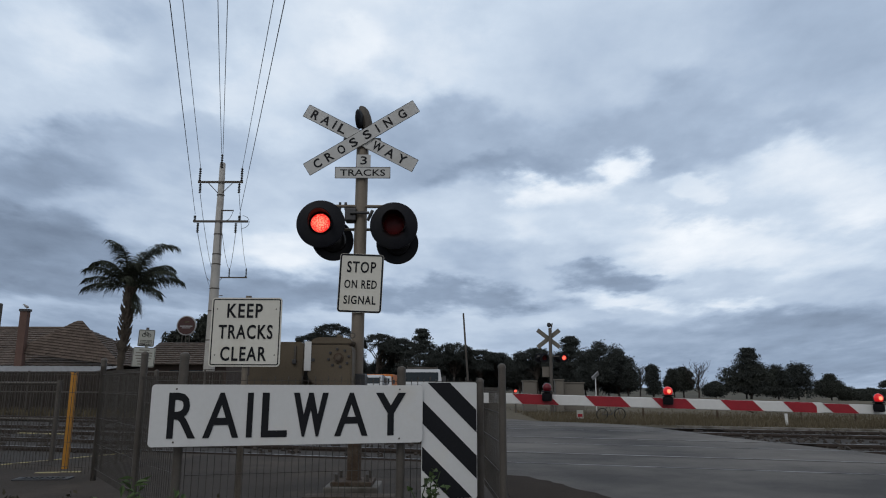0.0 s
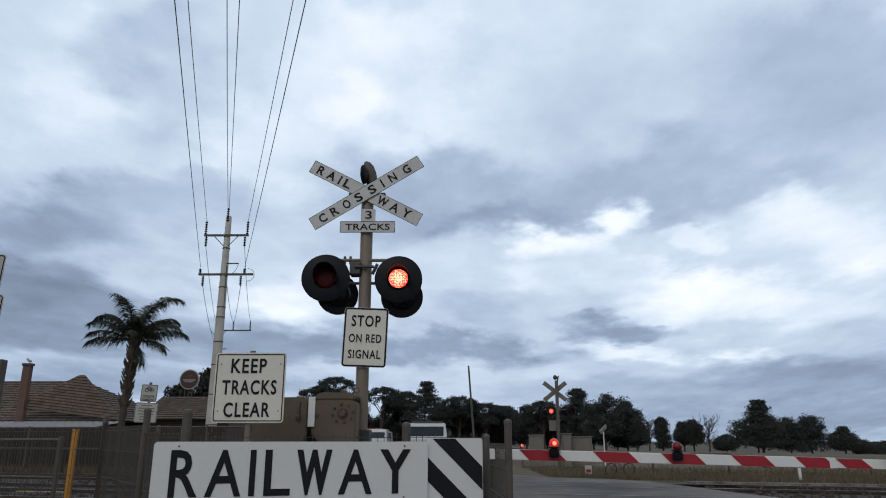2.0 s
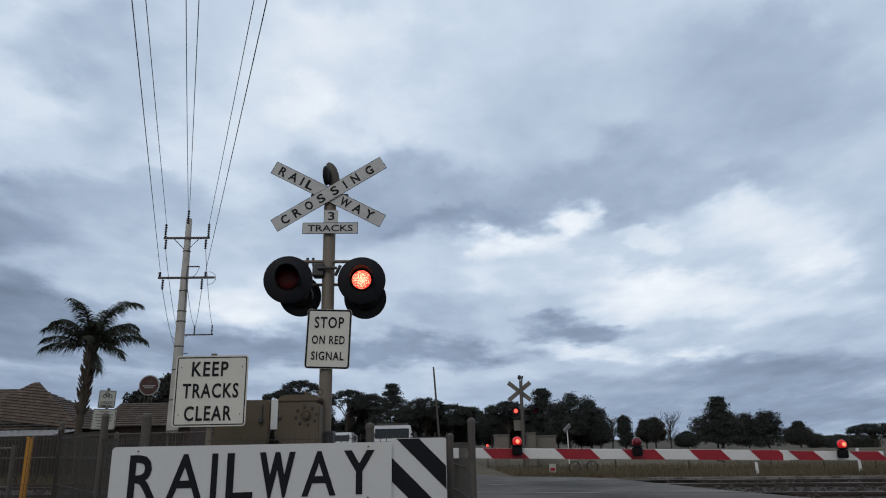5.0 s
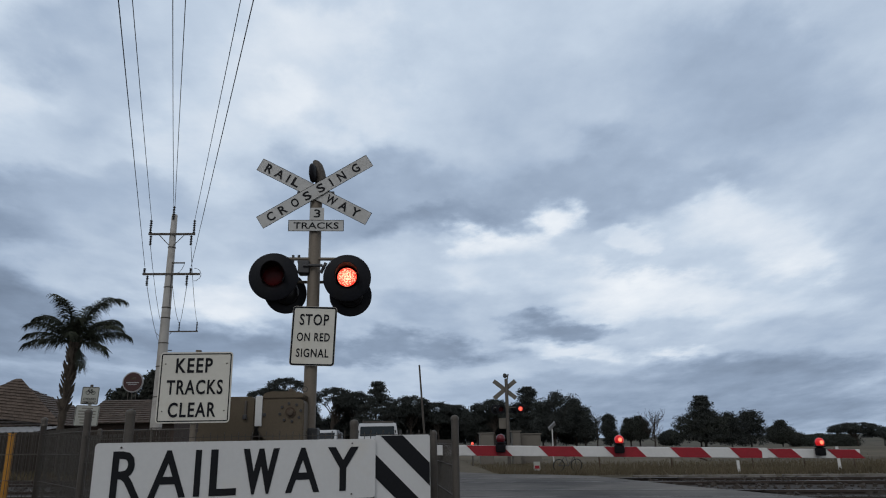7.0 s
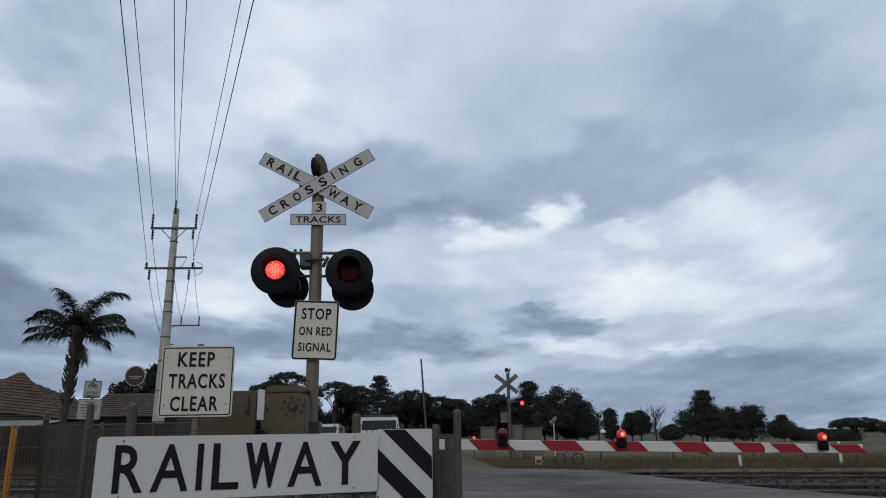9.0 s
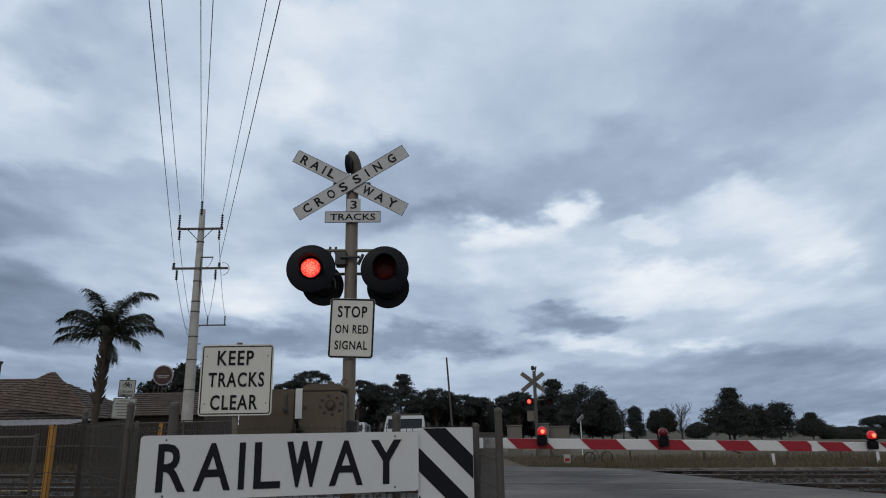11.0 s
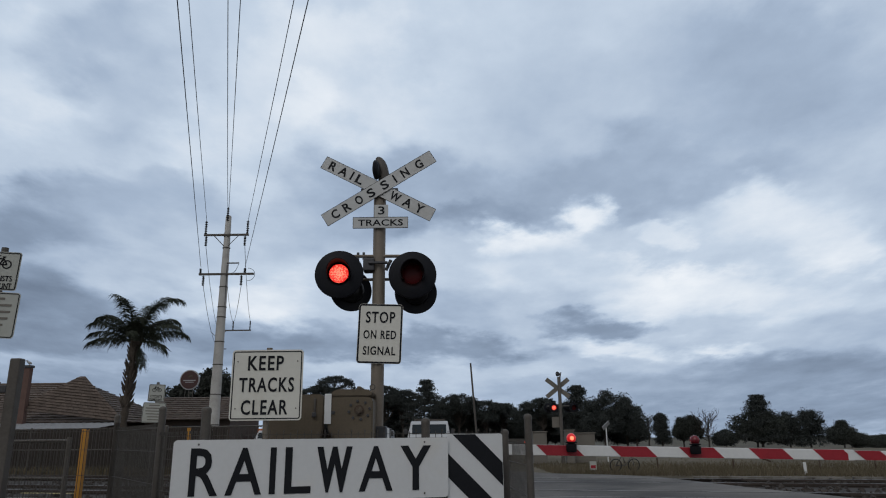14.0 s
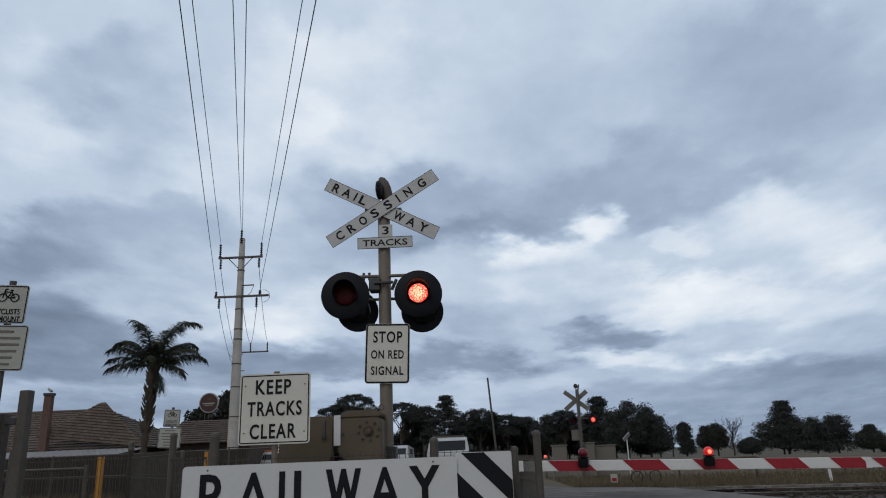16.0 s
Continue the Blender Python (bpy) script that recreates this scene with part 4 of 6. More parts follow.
def bicycle_shape(owner, x, z, y, s):
    """A small bicycle symbol in black strokes."""
    for cx in (-0.36, 0.36):
        ring = lambda r: [(cx * s + r * s * math.cos(a), z + r * s * math.sin(a) - 0.1 * s) for a in (k * math.pi / 10 for k in range(20))]
        part("symbol", frame_ring(ring(0.27), ring(0.2), y - 0.001, y + 0.001), BLACK, owner)
    bm = bmesh.new()
    for a, b in (((-0.36, -0.1), (-0.12, 0.28)), ((-0.12, 0.28), (0.05, -0.1)), ((0.05, -0.1), (-0.36, -0.1)), ((0.05, -0.1), (0.28, 0.25)), ((0.28, 0.25), (-0.12, 0.25)), ((0.36, -0.1), (0.24, 0.42)), ((0.24, 0.42), (0.1, 0.44)), ((-0.22, 0.36), (-0.04, 0.36)), ((-0.12, 0.28), (-0.14, 0.36))):
        add_rod(bm, (-a[0] * s, y, z + a[1] * s), (-b[0] * s, y, z + b[1] * s), 0.035 * s, None, 5)
    part("symbol", bm, BLACK, owner)


def cyclist_sign(m, s=1.0, mirrored=False):
    t = thing("path_sign", "two white path signs on one post, one with a bicycle", "sign", m, "cyclist signs")
    part("post", rod((0, 0.035, -0.1), (0, 0.035, 2.46), 0.024, 0.024, 12), GALV, t, smooth=True)
    a = sign_board(t, "upper_plate", 0.27, 0.285, 0.02, WEATHERED_WHITE, 0.007, 0.006, pose(0.0, 0, 2.28, 0, 2, 0))
    bicycle_shape(a, 0.01, 0.06, -0.002, 0.12)
    lettering("CYCLISTS", 0.19, 0.04, BLACK, a, 0.0, -0.055, -0.002, 0.006)
    lettering("DISMOUNT", 0.2, 0.04, BLACK, a, 0.0, -0.11, -0.002, 0.006)
    b = sign_board(t, "lower_plate", 0.37, 0.33, 0.025, WEATHERED_WHITE, 0.006, 0.006, pose(-0.02, 0, 1.96, 0, 2, 0))
    # wording too worn to read
    for k, w in enumerate((0.17, 0.27, 0.27, 0.25, 0.2, 0.18)):
        part("text_bar", box(-w / 2, w / 2, -0.003, 0.0, 0.118 - 0.047 * k - 0.008, 0.118 - 0.047 * k + 0.008), GREY_CABINET, b)
    return t


first = cyclist_sign(pose(-3.295, 5.0, 0, 0, 0, 8))
copy_thing(first, pose(-4.97, 12.0, -0.42, 0, 0, 5))


def gate_post():
    t = thing("gate_post", "stout grey steel gate post with a panel frame beside it", "post", pose(-3.12, 5.12, 0))
    part("post", box(-0.055, 0.02, -0.035, 0.035, -0.1, 1.66, 0.008), GALV, t)
    part("frame_upright", box(-0.18, -0.13, -0.03, 0.03, 0.05, 1.5, 0.006), GALV, t)
    part("frame_rail", box(-1.3, -0.18, -0.03, 0.03, 1.44, 1.5, 0.006), GALV, t)
    part("frame_rail", box(-1.3, -0.18, -0.03, 0.03, 0.6, 0.65, 0.006), GALV, t)
    part("latch", box(-0.13, -0.05, -0.04, 0.0, 1.42, 1.47, 0.005), DARK_STEEL, t)
    part("mesh_panel", mesh_panel(1.1, 1.44, 0.055), WIRE, t, at=pose(-1.28, 0, 0))
    return t


gate_post()


def paling_fence(x0, y0, x1, y1, h):
    """A far side fence of upright timber palings with posts and rails."""
    t = thing("paling_fence", "dark weathered timber paling fence beyond the tracks", "fence")
    L = math.hypot(x1 - x0, y1 - y0)
    ang = math.degrees(math.atan2(y1 - y0, x1 - x0))
    m = pose(x0, y0, 0, 0, 0, ang)
    rng = random.Random(2)
    n = int(L / 0.105)
    shapes = [as_mesh("paling", box(0, 0.095, 0, 0.015, 0.02, h + d), FENCE_WOOD) for d in (-0.02, 0, 0.015, 0.03)]
    for k in range(min(n, 290)):
        part("paling", shapes[rng.randrange(4)], None, t, at=m @ pose(k * L / n, rng.uniform(0, 0.006), 0))
    for z in (0.3, h - 0.3):
        part("rail", box(0, L, 0.025, 0.065, z, z + 0.08), FENCE_WOOD, t, at=m)
    return t


paling_fence(-32, 31, -8.2, 26.5, 1.55)


def far_rail_fence(points, h, label):
    """Pipe posts and two rails with wire."""
    t = thing("pipe_fence", label, "fence", group="pipe fences")
    for x, y in points:
        part("post", rod((x, y, -0.1), (x, y, h), 0.035, 0.035, 8), GALV, t)
    for (x0, y0), (x1, y1) in zip(points, points[1:]):
        for z in (h - 0.05, h * 0.5):
            part("rail", rod((x0, y0, z), (x1, y1, z), 0.022, 0.022, 8), GALV, t)
        L = math.hypot(x1 - x0, y1 - y0)
        part("mesh_panel", mesh_panel(L, h - 0.06, 0.1, (0.1, 0.5), r=0.003), WIRE, t, at=pose(x0, y0, 0, 0, 0, math.degrees(math.atan2(y1 - y0, x1 - x0))))
    return t


far_rail_fence([(-24, 23.5 + 6.0), (-20, 23.5 + 5), (-16, 23.5 + 3.9), (-12, 23.5 + 2.8), (-8.5, 23.5 + 1.9), (-5, 23.5 + 0.9)], 1.6, "grey pipe and mesh fence beyond the tracks")
far_rail_fence([(-16, 8.6 + 5), (-12.5, 8.6 + 4), (-9.0, 8.6 + 3), (-5.6, 8.6 + 2)], 1.15, "grey pipe and mesh fence before the tracks")


def path_line(x0, y0, x1, y1, w):
    L = math.hypot(x1 - x0, y1 - y0)
    ob = new("path_line", as_mesh("path_line", box(0, L, -w / 2, w / 2, -0.01, 0.002), TACTILE))
    ob.matrix_basis = pose(x0, y0, 0, 0, 0, math.degrees(math.atan2(y1 - y0, x1 - x0)))
    return tagged(ob, "worn yellow warning line painted on the path", "painted line", kind="structure")


path_line(-5.0, 9.15, -4.5, 9.3, 0.09)
path_line(-6.05, 9.9, -5.05, 11.75, 0.07)
path_line(-9.6, 16.4, -8.3, 16.1, 0.14)


def drain():
    t = thing("drain_grate", "dark iron drain grate sunk in the path", "drain", pose(-4.57, 8.58, 0, 0, 0, 10))
    part("frame", frame_ring([(-0.3, -0.12), (0.3, -0.12), (0.3, 0.12), (-0.3, 0.12)], [(-0.26, -0.09), (0.26, -0.09), (0.26, 0.09), (-0.26, 0.09)], 0.0, 0.03), DARK_STEEL, t, at=pose(0, 0, 0.012, -90))
    for k in range(9):
        x = -0.24 + 0.06 * k
        part("bar", box(x - 0.012, x + 0.012, -0.1, 0.1, -0.01, 0.01), DARK_STEEL, t)
    return t


drain()


def relay_hatch():
    """Low timber hatch before the mast's footing."""
    t = thing("cable_pit", "low rusted steel cable pit cover beside the mast footing", "cable pit", pose(-0.75, 6.78, 0))
    part("frame", box(-0.42, 0.42, -0.12, 0.12, -0.05, 0.1, 0.01), RUST, t)
    for k in range(12):
        part("bar", box(-0.4 + 0.067 * k, -0.375 + 0.067 * k, -0.135, -0.12, -0.02, 0.09), RUST, t)
    return t


relay_hatch()


# ---- power line ----
def power_pole(m, top=12.1, arms=((11.05, -1.12, 1.12), (9.03, -1.22, 1.5)), pins=((-1.05, 11.05), (1.05, 11.05), (0.0, 11.75), (-1.15, 9.03), (1.05, 9.03)), label="tall pale concrete power pole with crossarms and insulators"):
    t = thing("power_pole", label, "power pole", m, "power poles")
    part("pole", lathe([(0.27, -0.3), (0.26, 2.0), (0.195, 8.0), (0.14, top - 0.05), (0.12, top)], 20), POLE_CONCRETE, t, smooth=True)
    for z in (1.8, 3.2, 4.6, 5.7, 6.9, 7.4, 8.4, 10.4):
        part("band", lathe([(0.27 - z * 0.0098, z - 0.03), (0.293 - z * 0.0098, z - 0.02), (0.293 - z * 0.0098, z + 0.02), (0.27 - z * 0.0098, z + 0.03)], 16), GALV, t)
    for z, a, b in arms:
        part("crossarm", box(a, b, -0.2, -0.1, z - 0.05, z + 0.05, 0.008), GALV, t)
    for a in ((-0.6, 11.0, -0.12, 10.5), (0.6, 11.0, 0.12, 10.5)):
        part("brace", rod((a[0], -0.15, a[1]), (a[2], -0.12, a[3]), 0.02, 0.02, 6), GALV, t)
    part("bracket_arm", rod((0.1, -0.1, 9.6), (0.72, -0.1, 9.6), 0.035, 0.035, 8), GALV, t)
    part("conduit", rod((0.17, -0.1, 2.0), (0.13, -0.1, 9.5), 0.03, 0.03, 8), DARK_STEEL, t)

    def insulator(x, z0, z1, tip):
        prof = []
        n = 6
        for k in range(n):
            z = z0 + (z1 - z0) * k / n
            dz = (z1 - z0) / n
            prof += [(0.035, z), (0.075, z + dz * 0.35), (0.035, z + dz * 0.7)]
        prof.append((0.02, z1))
        part("insulator", lathe(prof, 10), DARK_STEEL, t, "dark ribbed insulator", pose(x, -0.15, 0), smooth=True)

    for x, z in pins:
        insulator(x, z + 0.05, z + (0.75 if z > 10 else 0.3), 0)
    if len(arms) < 2:
        return t
    for x, z in ((-1.0, 10.98), (0.95, 10.98), (-0.98, 8.96), (0.9, 8.96)):
        insulator(x, z - 0.5, z, 0)
    bm = bmesh.new()
    pts = [Vector((1.2 + 0.35 * math.sin(a), -0.15, 9.0 + 0.32 * math.cos(a))) for a in (radians(k * 15) for k in range(13))]
    for a, b in zip(pts, pts[1:]):
        add_rod(bm, a, b, 0.012, None, 5, False)
    part("jumper_cable", bm, CABLE, t)
    bm = bmesh.new()
    pts = [Vector((0.72 - 0.3 * k / 8, -0.1, 9.6 - 0.5 * (1 - (1 - k / 8) ** 2))) for k in range(9)]
    for a, b in zip(pts, pts[1:]):
        add_rod(bm, a, b, 0.012, None, 5, False)
    part("jumper_cable", bm, CABLE, t)
    return t


PPX, PPY = -11.15, 33.7
power_pole(pose(PPX, PPY, fall(PPX, PPY)))
power_pole(pose(-18.3, 55, -1.57), 11.4, ((11.05, -0.15, 2.6),), ((1.15, 11.05), (2.5, 11.05)), "second concrete power pole further along the line")


def wire_span(a, b, sag, r=0.011):
    bm = bmesh.new()
    a, b = Vector(a), Vector(b)
    pts = [a.lerp(b, k / 24) - Vector((0, 0, sag * 4 * (k / 24) * (1 - k / 24))) for k in range(25)]
    side = (b - a).cross(Vector((0, 0, 1))).normalized()
    rings = [[bm.verts.new(p + (side * math.cos(k * math.pi / 3) + Vector((0, 0, 1)) * math.sin(k * math.pi / 3)) * r) for k in range(6)] for p in pts]
    for g, h in zip(rings, rings[1:]):
        for k in range(6):
            bm.faces.new((g[k], g[(k + 1) % 6], h[(k + 1) % 6], h[k]))
    return tagged(new("power_cable", as_mesh("power_cable", bm, CABLE, True)), "black overhead power cable strung from the pole", "cable", group="power cables")


# the next pole stands behind the camera
for (ax, az), (px, pz) in (((-1.15, 9.38), (-5.93, 9.3)), ((-1.05, 11.8), (-7.259, 11.6)), ((-0.03, 12.45), (-6.278, 11.6)), ((0.03, 12.45), (-6.009, 11.6)), ((1.05, 11.8), (-4.728, 11.6)), ((1.05, 9.38), (-3.42, 9.3))):
    py = 13.98 if pz < 10 else 17.865
    a = Vector((PPX + ax, PPY - 0.15, az))
    mid = Vector((px, py, pz))
    end = a + (mid - a) * (52 / (a.y - py))
    end.z = az
    f = (a - mid).length / (a - end).length
    sag = (az - pz) / (4 * f * (1 - f))
    wire_span(a, end, sag)
for ax, az, bx, bz in ((-1.0, 10.45, 0.0, 9.4), (0.95, 10.45, 2.5, 10.2), (-0.98, 8.45, 0.0, 8.2), (0.9, 8.45, 1.15, 10.2), (0.1, 9.2, 1.2, 10.0)):
    wire_span((PPX + ax, PPY - 0.1, az), (-18.3 + bx, 54.85, bz), 0.5, 0.013)


# ---- trees ----
def leaf_clumps(name, centres, size, leaves, leaf, seed, mat, parent, flat=1.0):
    """A crown mesh: tufts of small four-cornered leaves round each centre."""
    rng = np.random.default_rng(seed)
    mid = np.array([tuple(c) for c, _ in centres])
    big = np.array([s for _, s in centres])
    n = len(mid) * leaves
    d = np.clip(rng.normal(size=(n, 3)), -1.5, 1.5) * (np.repeat(big, leaves) * size * 0.45)[:, None]
    d[:, 2] *= flat
    p = np.repeat(mid, leaves, 0) + d
    a = rng.normal(size=(n, 3))
    a /= np.linalg.norm(a, axis=1)[:, None]
    b = np.cross(a, rng.normal(size=(n, 3)))
    b /= np.linalg.norm(b, axis=1)[:, None]
    l, w = leaf * rng.uniform(0.6, 1.3, (n, 1)), leaf * rng.uniform(0.35, 0.7, (n, 1))
    verts = np.stack([p - a * l, p - b * w, p + a * l, p + b * w], 1).reshape(-1, 3)
    me = bpy.data.meshes.new(name)
    me.from_pydata(verts.tolist(), [], np.arange(4 * n).reshape(-1, 4).tolist())
    me.materials.append(mat)
    return part(name, me, None, parent)


def limb_path(bm, a, b, r0, r1, rng, bends=3, wobble=0.12):
    pts = [Vector(a)]
    L = (Vector(b) - Vector(a)).length
    for k in range(1, bends):
        p = Vector(a).lerp(Vector(b), k / bends)
        pts.append(p + Vector((rng.uniform(-1, 1), rng.uniform(-1, 1), rng.uniform(-0.5, 0.5))) * L * wobble)
    pts.append(Vector(b))
    for k in range(len(pts) - 1):
        f0, f1 = k / (len(pts) - 1), (k + 1) / (len(pts) - 1)
        add_rod(bm, pts[k], pts[k + 1], r0 + (r1 - r0) * f0, r0 + (r1 - r0) * f1, 6, False)
    return pts


def tree(x, y, h, w, style, seed, label, leaf=PINE_LEAF, group="field trees"):
    """A trunk with limbs and a crown of many small leaf tufts. w: half the crown's width."""
    rng = random.Random(seed)
    t = thing("tree", label, "tree", pose(x, y, fall(x, y)), group)
    wood = bmesh.new()
    centres = []
    lean = rng.uniform(-0.06, 0.06) * h
    r = 0.02 * h + 0.08
    limb_path(wood, (0, 0, -0.3), (lean, 0, h * 0.9), r, r * 0.2, rng, 5, 0.02)
    if style == "spread":  # open umbrella pine: limbs rise to flat layers
        caps = [(Vector((lean, 0, 0)), w, 1.0)] + [(Vector((rng.uniform(-0.7, 0.7) * w, rng.uniform(-0.5, 0.5) * w, 0)), w * rng.uniform(0.4, 0.6), rng.uniform(0.72, 0.9)) for k in range(3)]
        for c, cw, ch in caps:
            for k in range(9):
                a, f = rng.uniform(0, 6.28), rng.uniform(0.2, 0.85)
                tip = Vector((c.x + math.cos(a) * cw * f, c.y + math.sin(a) * cw * f, h * ch * (0.72 + 0.2 * math.sqrt(1 - f * f))))
                limb_path(wood, (lean * 0.5, 0, h * ch * rng.uniform(0.35, 0.55)), tip, r * 0.3, r * 0.08, rng)
            for k in range(int(70 * cw / w) + 30):
                a, f = rng.uniform(0, 6.28), math.sqrt(rng.random())
                z = h * ch * (0.7 + 0.24 * math.sqrt(max(0.0, 1 - f * f)) - 0.05 * rng.random())
                centres.append((Vector((c.x + math.cos(a) * cw * f, c.y + math.sin(a) * cw * f, z)), rng.uniform(0.5, 1.0)))
        tufts = (1.1, 60, 0.15, 0.55)
    elif style == "cone":  # layered conifer
        for k in range(30):
            f = 0.12 + 0.86 * (k / 30)
            rad = w * (1.25 - 1.1 * max(0.0, (f - 0.3)) / 0.7) * rng.uniform(0.6, 1.15)
            for j in range(5):
                a = rng.uniform(0, 6.28)
                tip = Vector((math.cos(a) * rad + lean * f, math.sin(a) * rad, h * f + rad * 0.12))
                add_rod(wood, (lean * f, 0, h * f - 0.1), tip, r * 0.2, r * 0.06, 5, False)
                for q in (0.35, 0.65, 0.95):
                    centres.append((Vector((lean * f, 0, h * f)).lerp(tip, q), rng.uniform(0.7, 1.1)))
        tufts = (1.25, 40, 0.16, 0.4)
    elif style == "bare":  # winter tree
        for k in range(34):
            a, f = rng.uniform(0, 6.28), rng.uniform(0.2, 0.9)
            rad = w * rng.uniform(0.4, 1.0) * (1 - 0.6 * abs(f - 0.6))
            tip = Vector((math.cos(a) * rad, math.sin(a) * rad, min(h, h * f + rad * 1.1)))
            pts = limb_path(wood, (0, 0, h * f * 0.8), tip, r * 0.25, 0.03, rng, 4)
            for j in range(6):
                p = pts[rng.randrange(1, len(pts))]
                add_rod(wood, p, p + Vector((rng.uniform(-1, 1), rng.uniform(-1, 1), rng.uniform(0.2, 1.2))) * w * 0.3, 0.035, 0.015, 4, False)
        centres = [(Vector((rng.gauss(0, 0.3) * w, rng.gauss(0, 0.3) * w, h * rng.uniform(0.4, 0.9))), 0.8) for k in range(14)]
        tufts = (1.2, 7, 0.12, 1.0)
    else:  # "round" or "column": dense crown low to the ground
        low = 0.1 if style == "column" else 0.16
        lobes = [(Vector((rng.uniform(-0.5, 0.5) * w, rng.uniform(-0.5, 0.5) * w, h * rng.uniform(low + 0.2, 0.76))), rng.uniform(0.3, 0.5) * w) for k in range(10)] if style == "round" else [(Vector((rng.uniform(-0.15, 0.15) * w, 0, h * f)), w * (0.78 - 0.4 * abs(f - 0.45))) for f in (0.2, 0.35, 0.5, 0.65, 0.8)]
        lobes.append((Vector((lean, 0, h * 0.86)), min(h * 0.13, w * 0.4)))
        for c, rad in lobes:
            limb_path(wood, (0, 0, h * 0.15), c, r * 0.5, r * 0.15, rng)
            for k in range(60):
                d = Vector((rng.gauss(0, 1), rng.gauss(0, 1), rng.gauss(0, 1))).normalized() * rad * rng.uniform(0.55, 1.08)
                p = c + d
                if p.z > low * h:
                    centres.append((p, rng.uniform(0.6, 1.1)))
        tufts = (1.1, 38, 0.16, 0.7)
    part("trunk", wood, BARK, t)
    leaf_clumps("crown", centres, tufts[0], tufts[1], tufts[2], seed, leaf, t, tufts[3])
    return t


def spot(px, d):
    return (px - 784) / 1230 * (0.982 * d + 1.5)


PINE = "dark wind-shaped pine at the field's edge"
GUM = "dark rounded gum tree in the far paddock"
ROWS = (
    (540, 590, 26, "spread", 150), (588, 571, 34, "spread", 146), (560, 610, 30, "round", 152), (625, 600, 26, "round", 152), (664, 589, 32, "spread", 150), (702, 596, 30, "spread", 152), (740, 582, 34, "cone", 146), (690, 632, 42, "round", 156),
    (770, 622, 26, "round", 158), (800, 604, 32, "spread", 150), (818, 632, 34, "round", 157), (850, 615, 28, "spread", 152), (880, 620, 24, "spread", 156), (865, 642, 30, "round", 160), (915, 621, 32, "round", 152), (945, 610, 26, "spread", 150), (950, 632, 34, "round", 158),
    (650, 655, 46, "round", 166), (720, 652, 50, "round", 168), (790, 654, 50, "round", 168), (850, 656, 46, "round", 168), (905, 652, 46, "round", 166), (965, 650, 50, "round", 164), (1070, 648, 46, "round", 150),
    (1006, 590, 34, "cone", 146), (985, 622, 34, "round", 152), (1050, 602, 42, "round", 140), (1088, 613, 36, "round", 142), (1030, 634, 36, "round", 146), (1104, 642, 18, "round", 140),
)
for k, (px, py, hw, style, d) in enumerate(ROWS):
    x = spot(px, d)
    tree(x, d, (688 - py) * d * 0.000812 + 0.7, hw * d * 0.0009, style, 20 + k, PINE if style in ("spread", "cone") else GUM)
for k, (px, py, hw, style, d, label) in enumerate((
    (1130, 646, 14, "bare", 170, "leafless winter tree in the far paddock"), (1153, 642, 14, "column", 165, "narrow dark cypress in the far paddock"), (1190, 650, 15, "round", 170, GUM), (1206, 646, 14, "round", 168, GUM), (1232, 642, 22, "bare", 165, "leafless winter tree in the far paddock"), (1262, 672, 18, "round", 180, "low dark shrub in the far paddock"),
    (1322, 613, 26, "cone", 138, "tall dark layered pine in the paddock"), (1314, 650, 46, "round", 140, GUM), (1370, 652, 27, "column", 140, "broad dark cypress in the paddock"), (1405, 645, 27, "column", 142, "broad dark cypress in the paddock"),
    (1462, 660, 25, "round", 150, GUM), (1490, 684, 14, "round", 154, GUM), (1525, 688, 24, "round", 185, GUM), (1548, 690, 22, "round", 188, GUM), (1575, 692, 26, "round", 190, GUM), (1600, 664, 34, "spread", 160, PINE), (1650, 672, 40, "spread", 165, PINE), (1710, 672, 40, "round", 165, GUM))):
    x = spot(px - 5, d)
    base = 688 + 0.022 * (px - 1100)
    tree(x, d, (base + 8 - py) * d * 0.000812, hw * d * 0.00096, style, 70 + k, label, GUM_LEAF if label == GUM else PINE_LEAF)
tree(-21.6, 57, 5.3, 1.3, "round", 99, "dark garden tree behind the low roof", GUM_LEAF, "garden trees")
tree(-19.2, 58, 6.8, 1.6, "round", 98, "dark garden tree behind the low roof", GUM_LEAF, "garden trees")


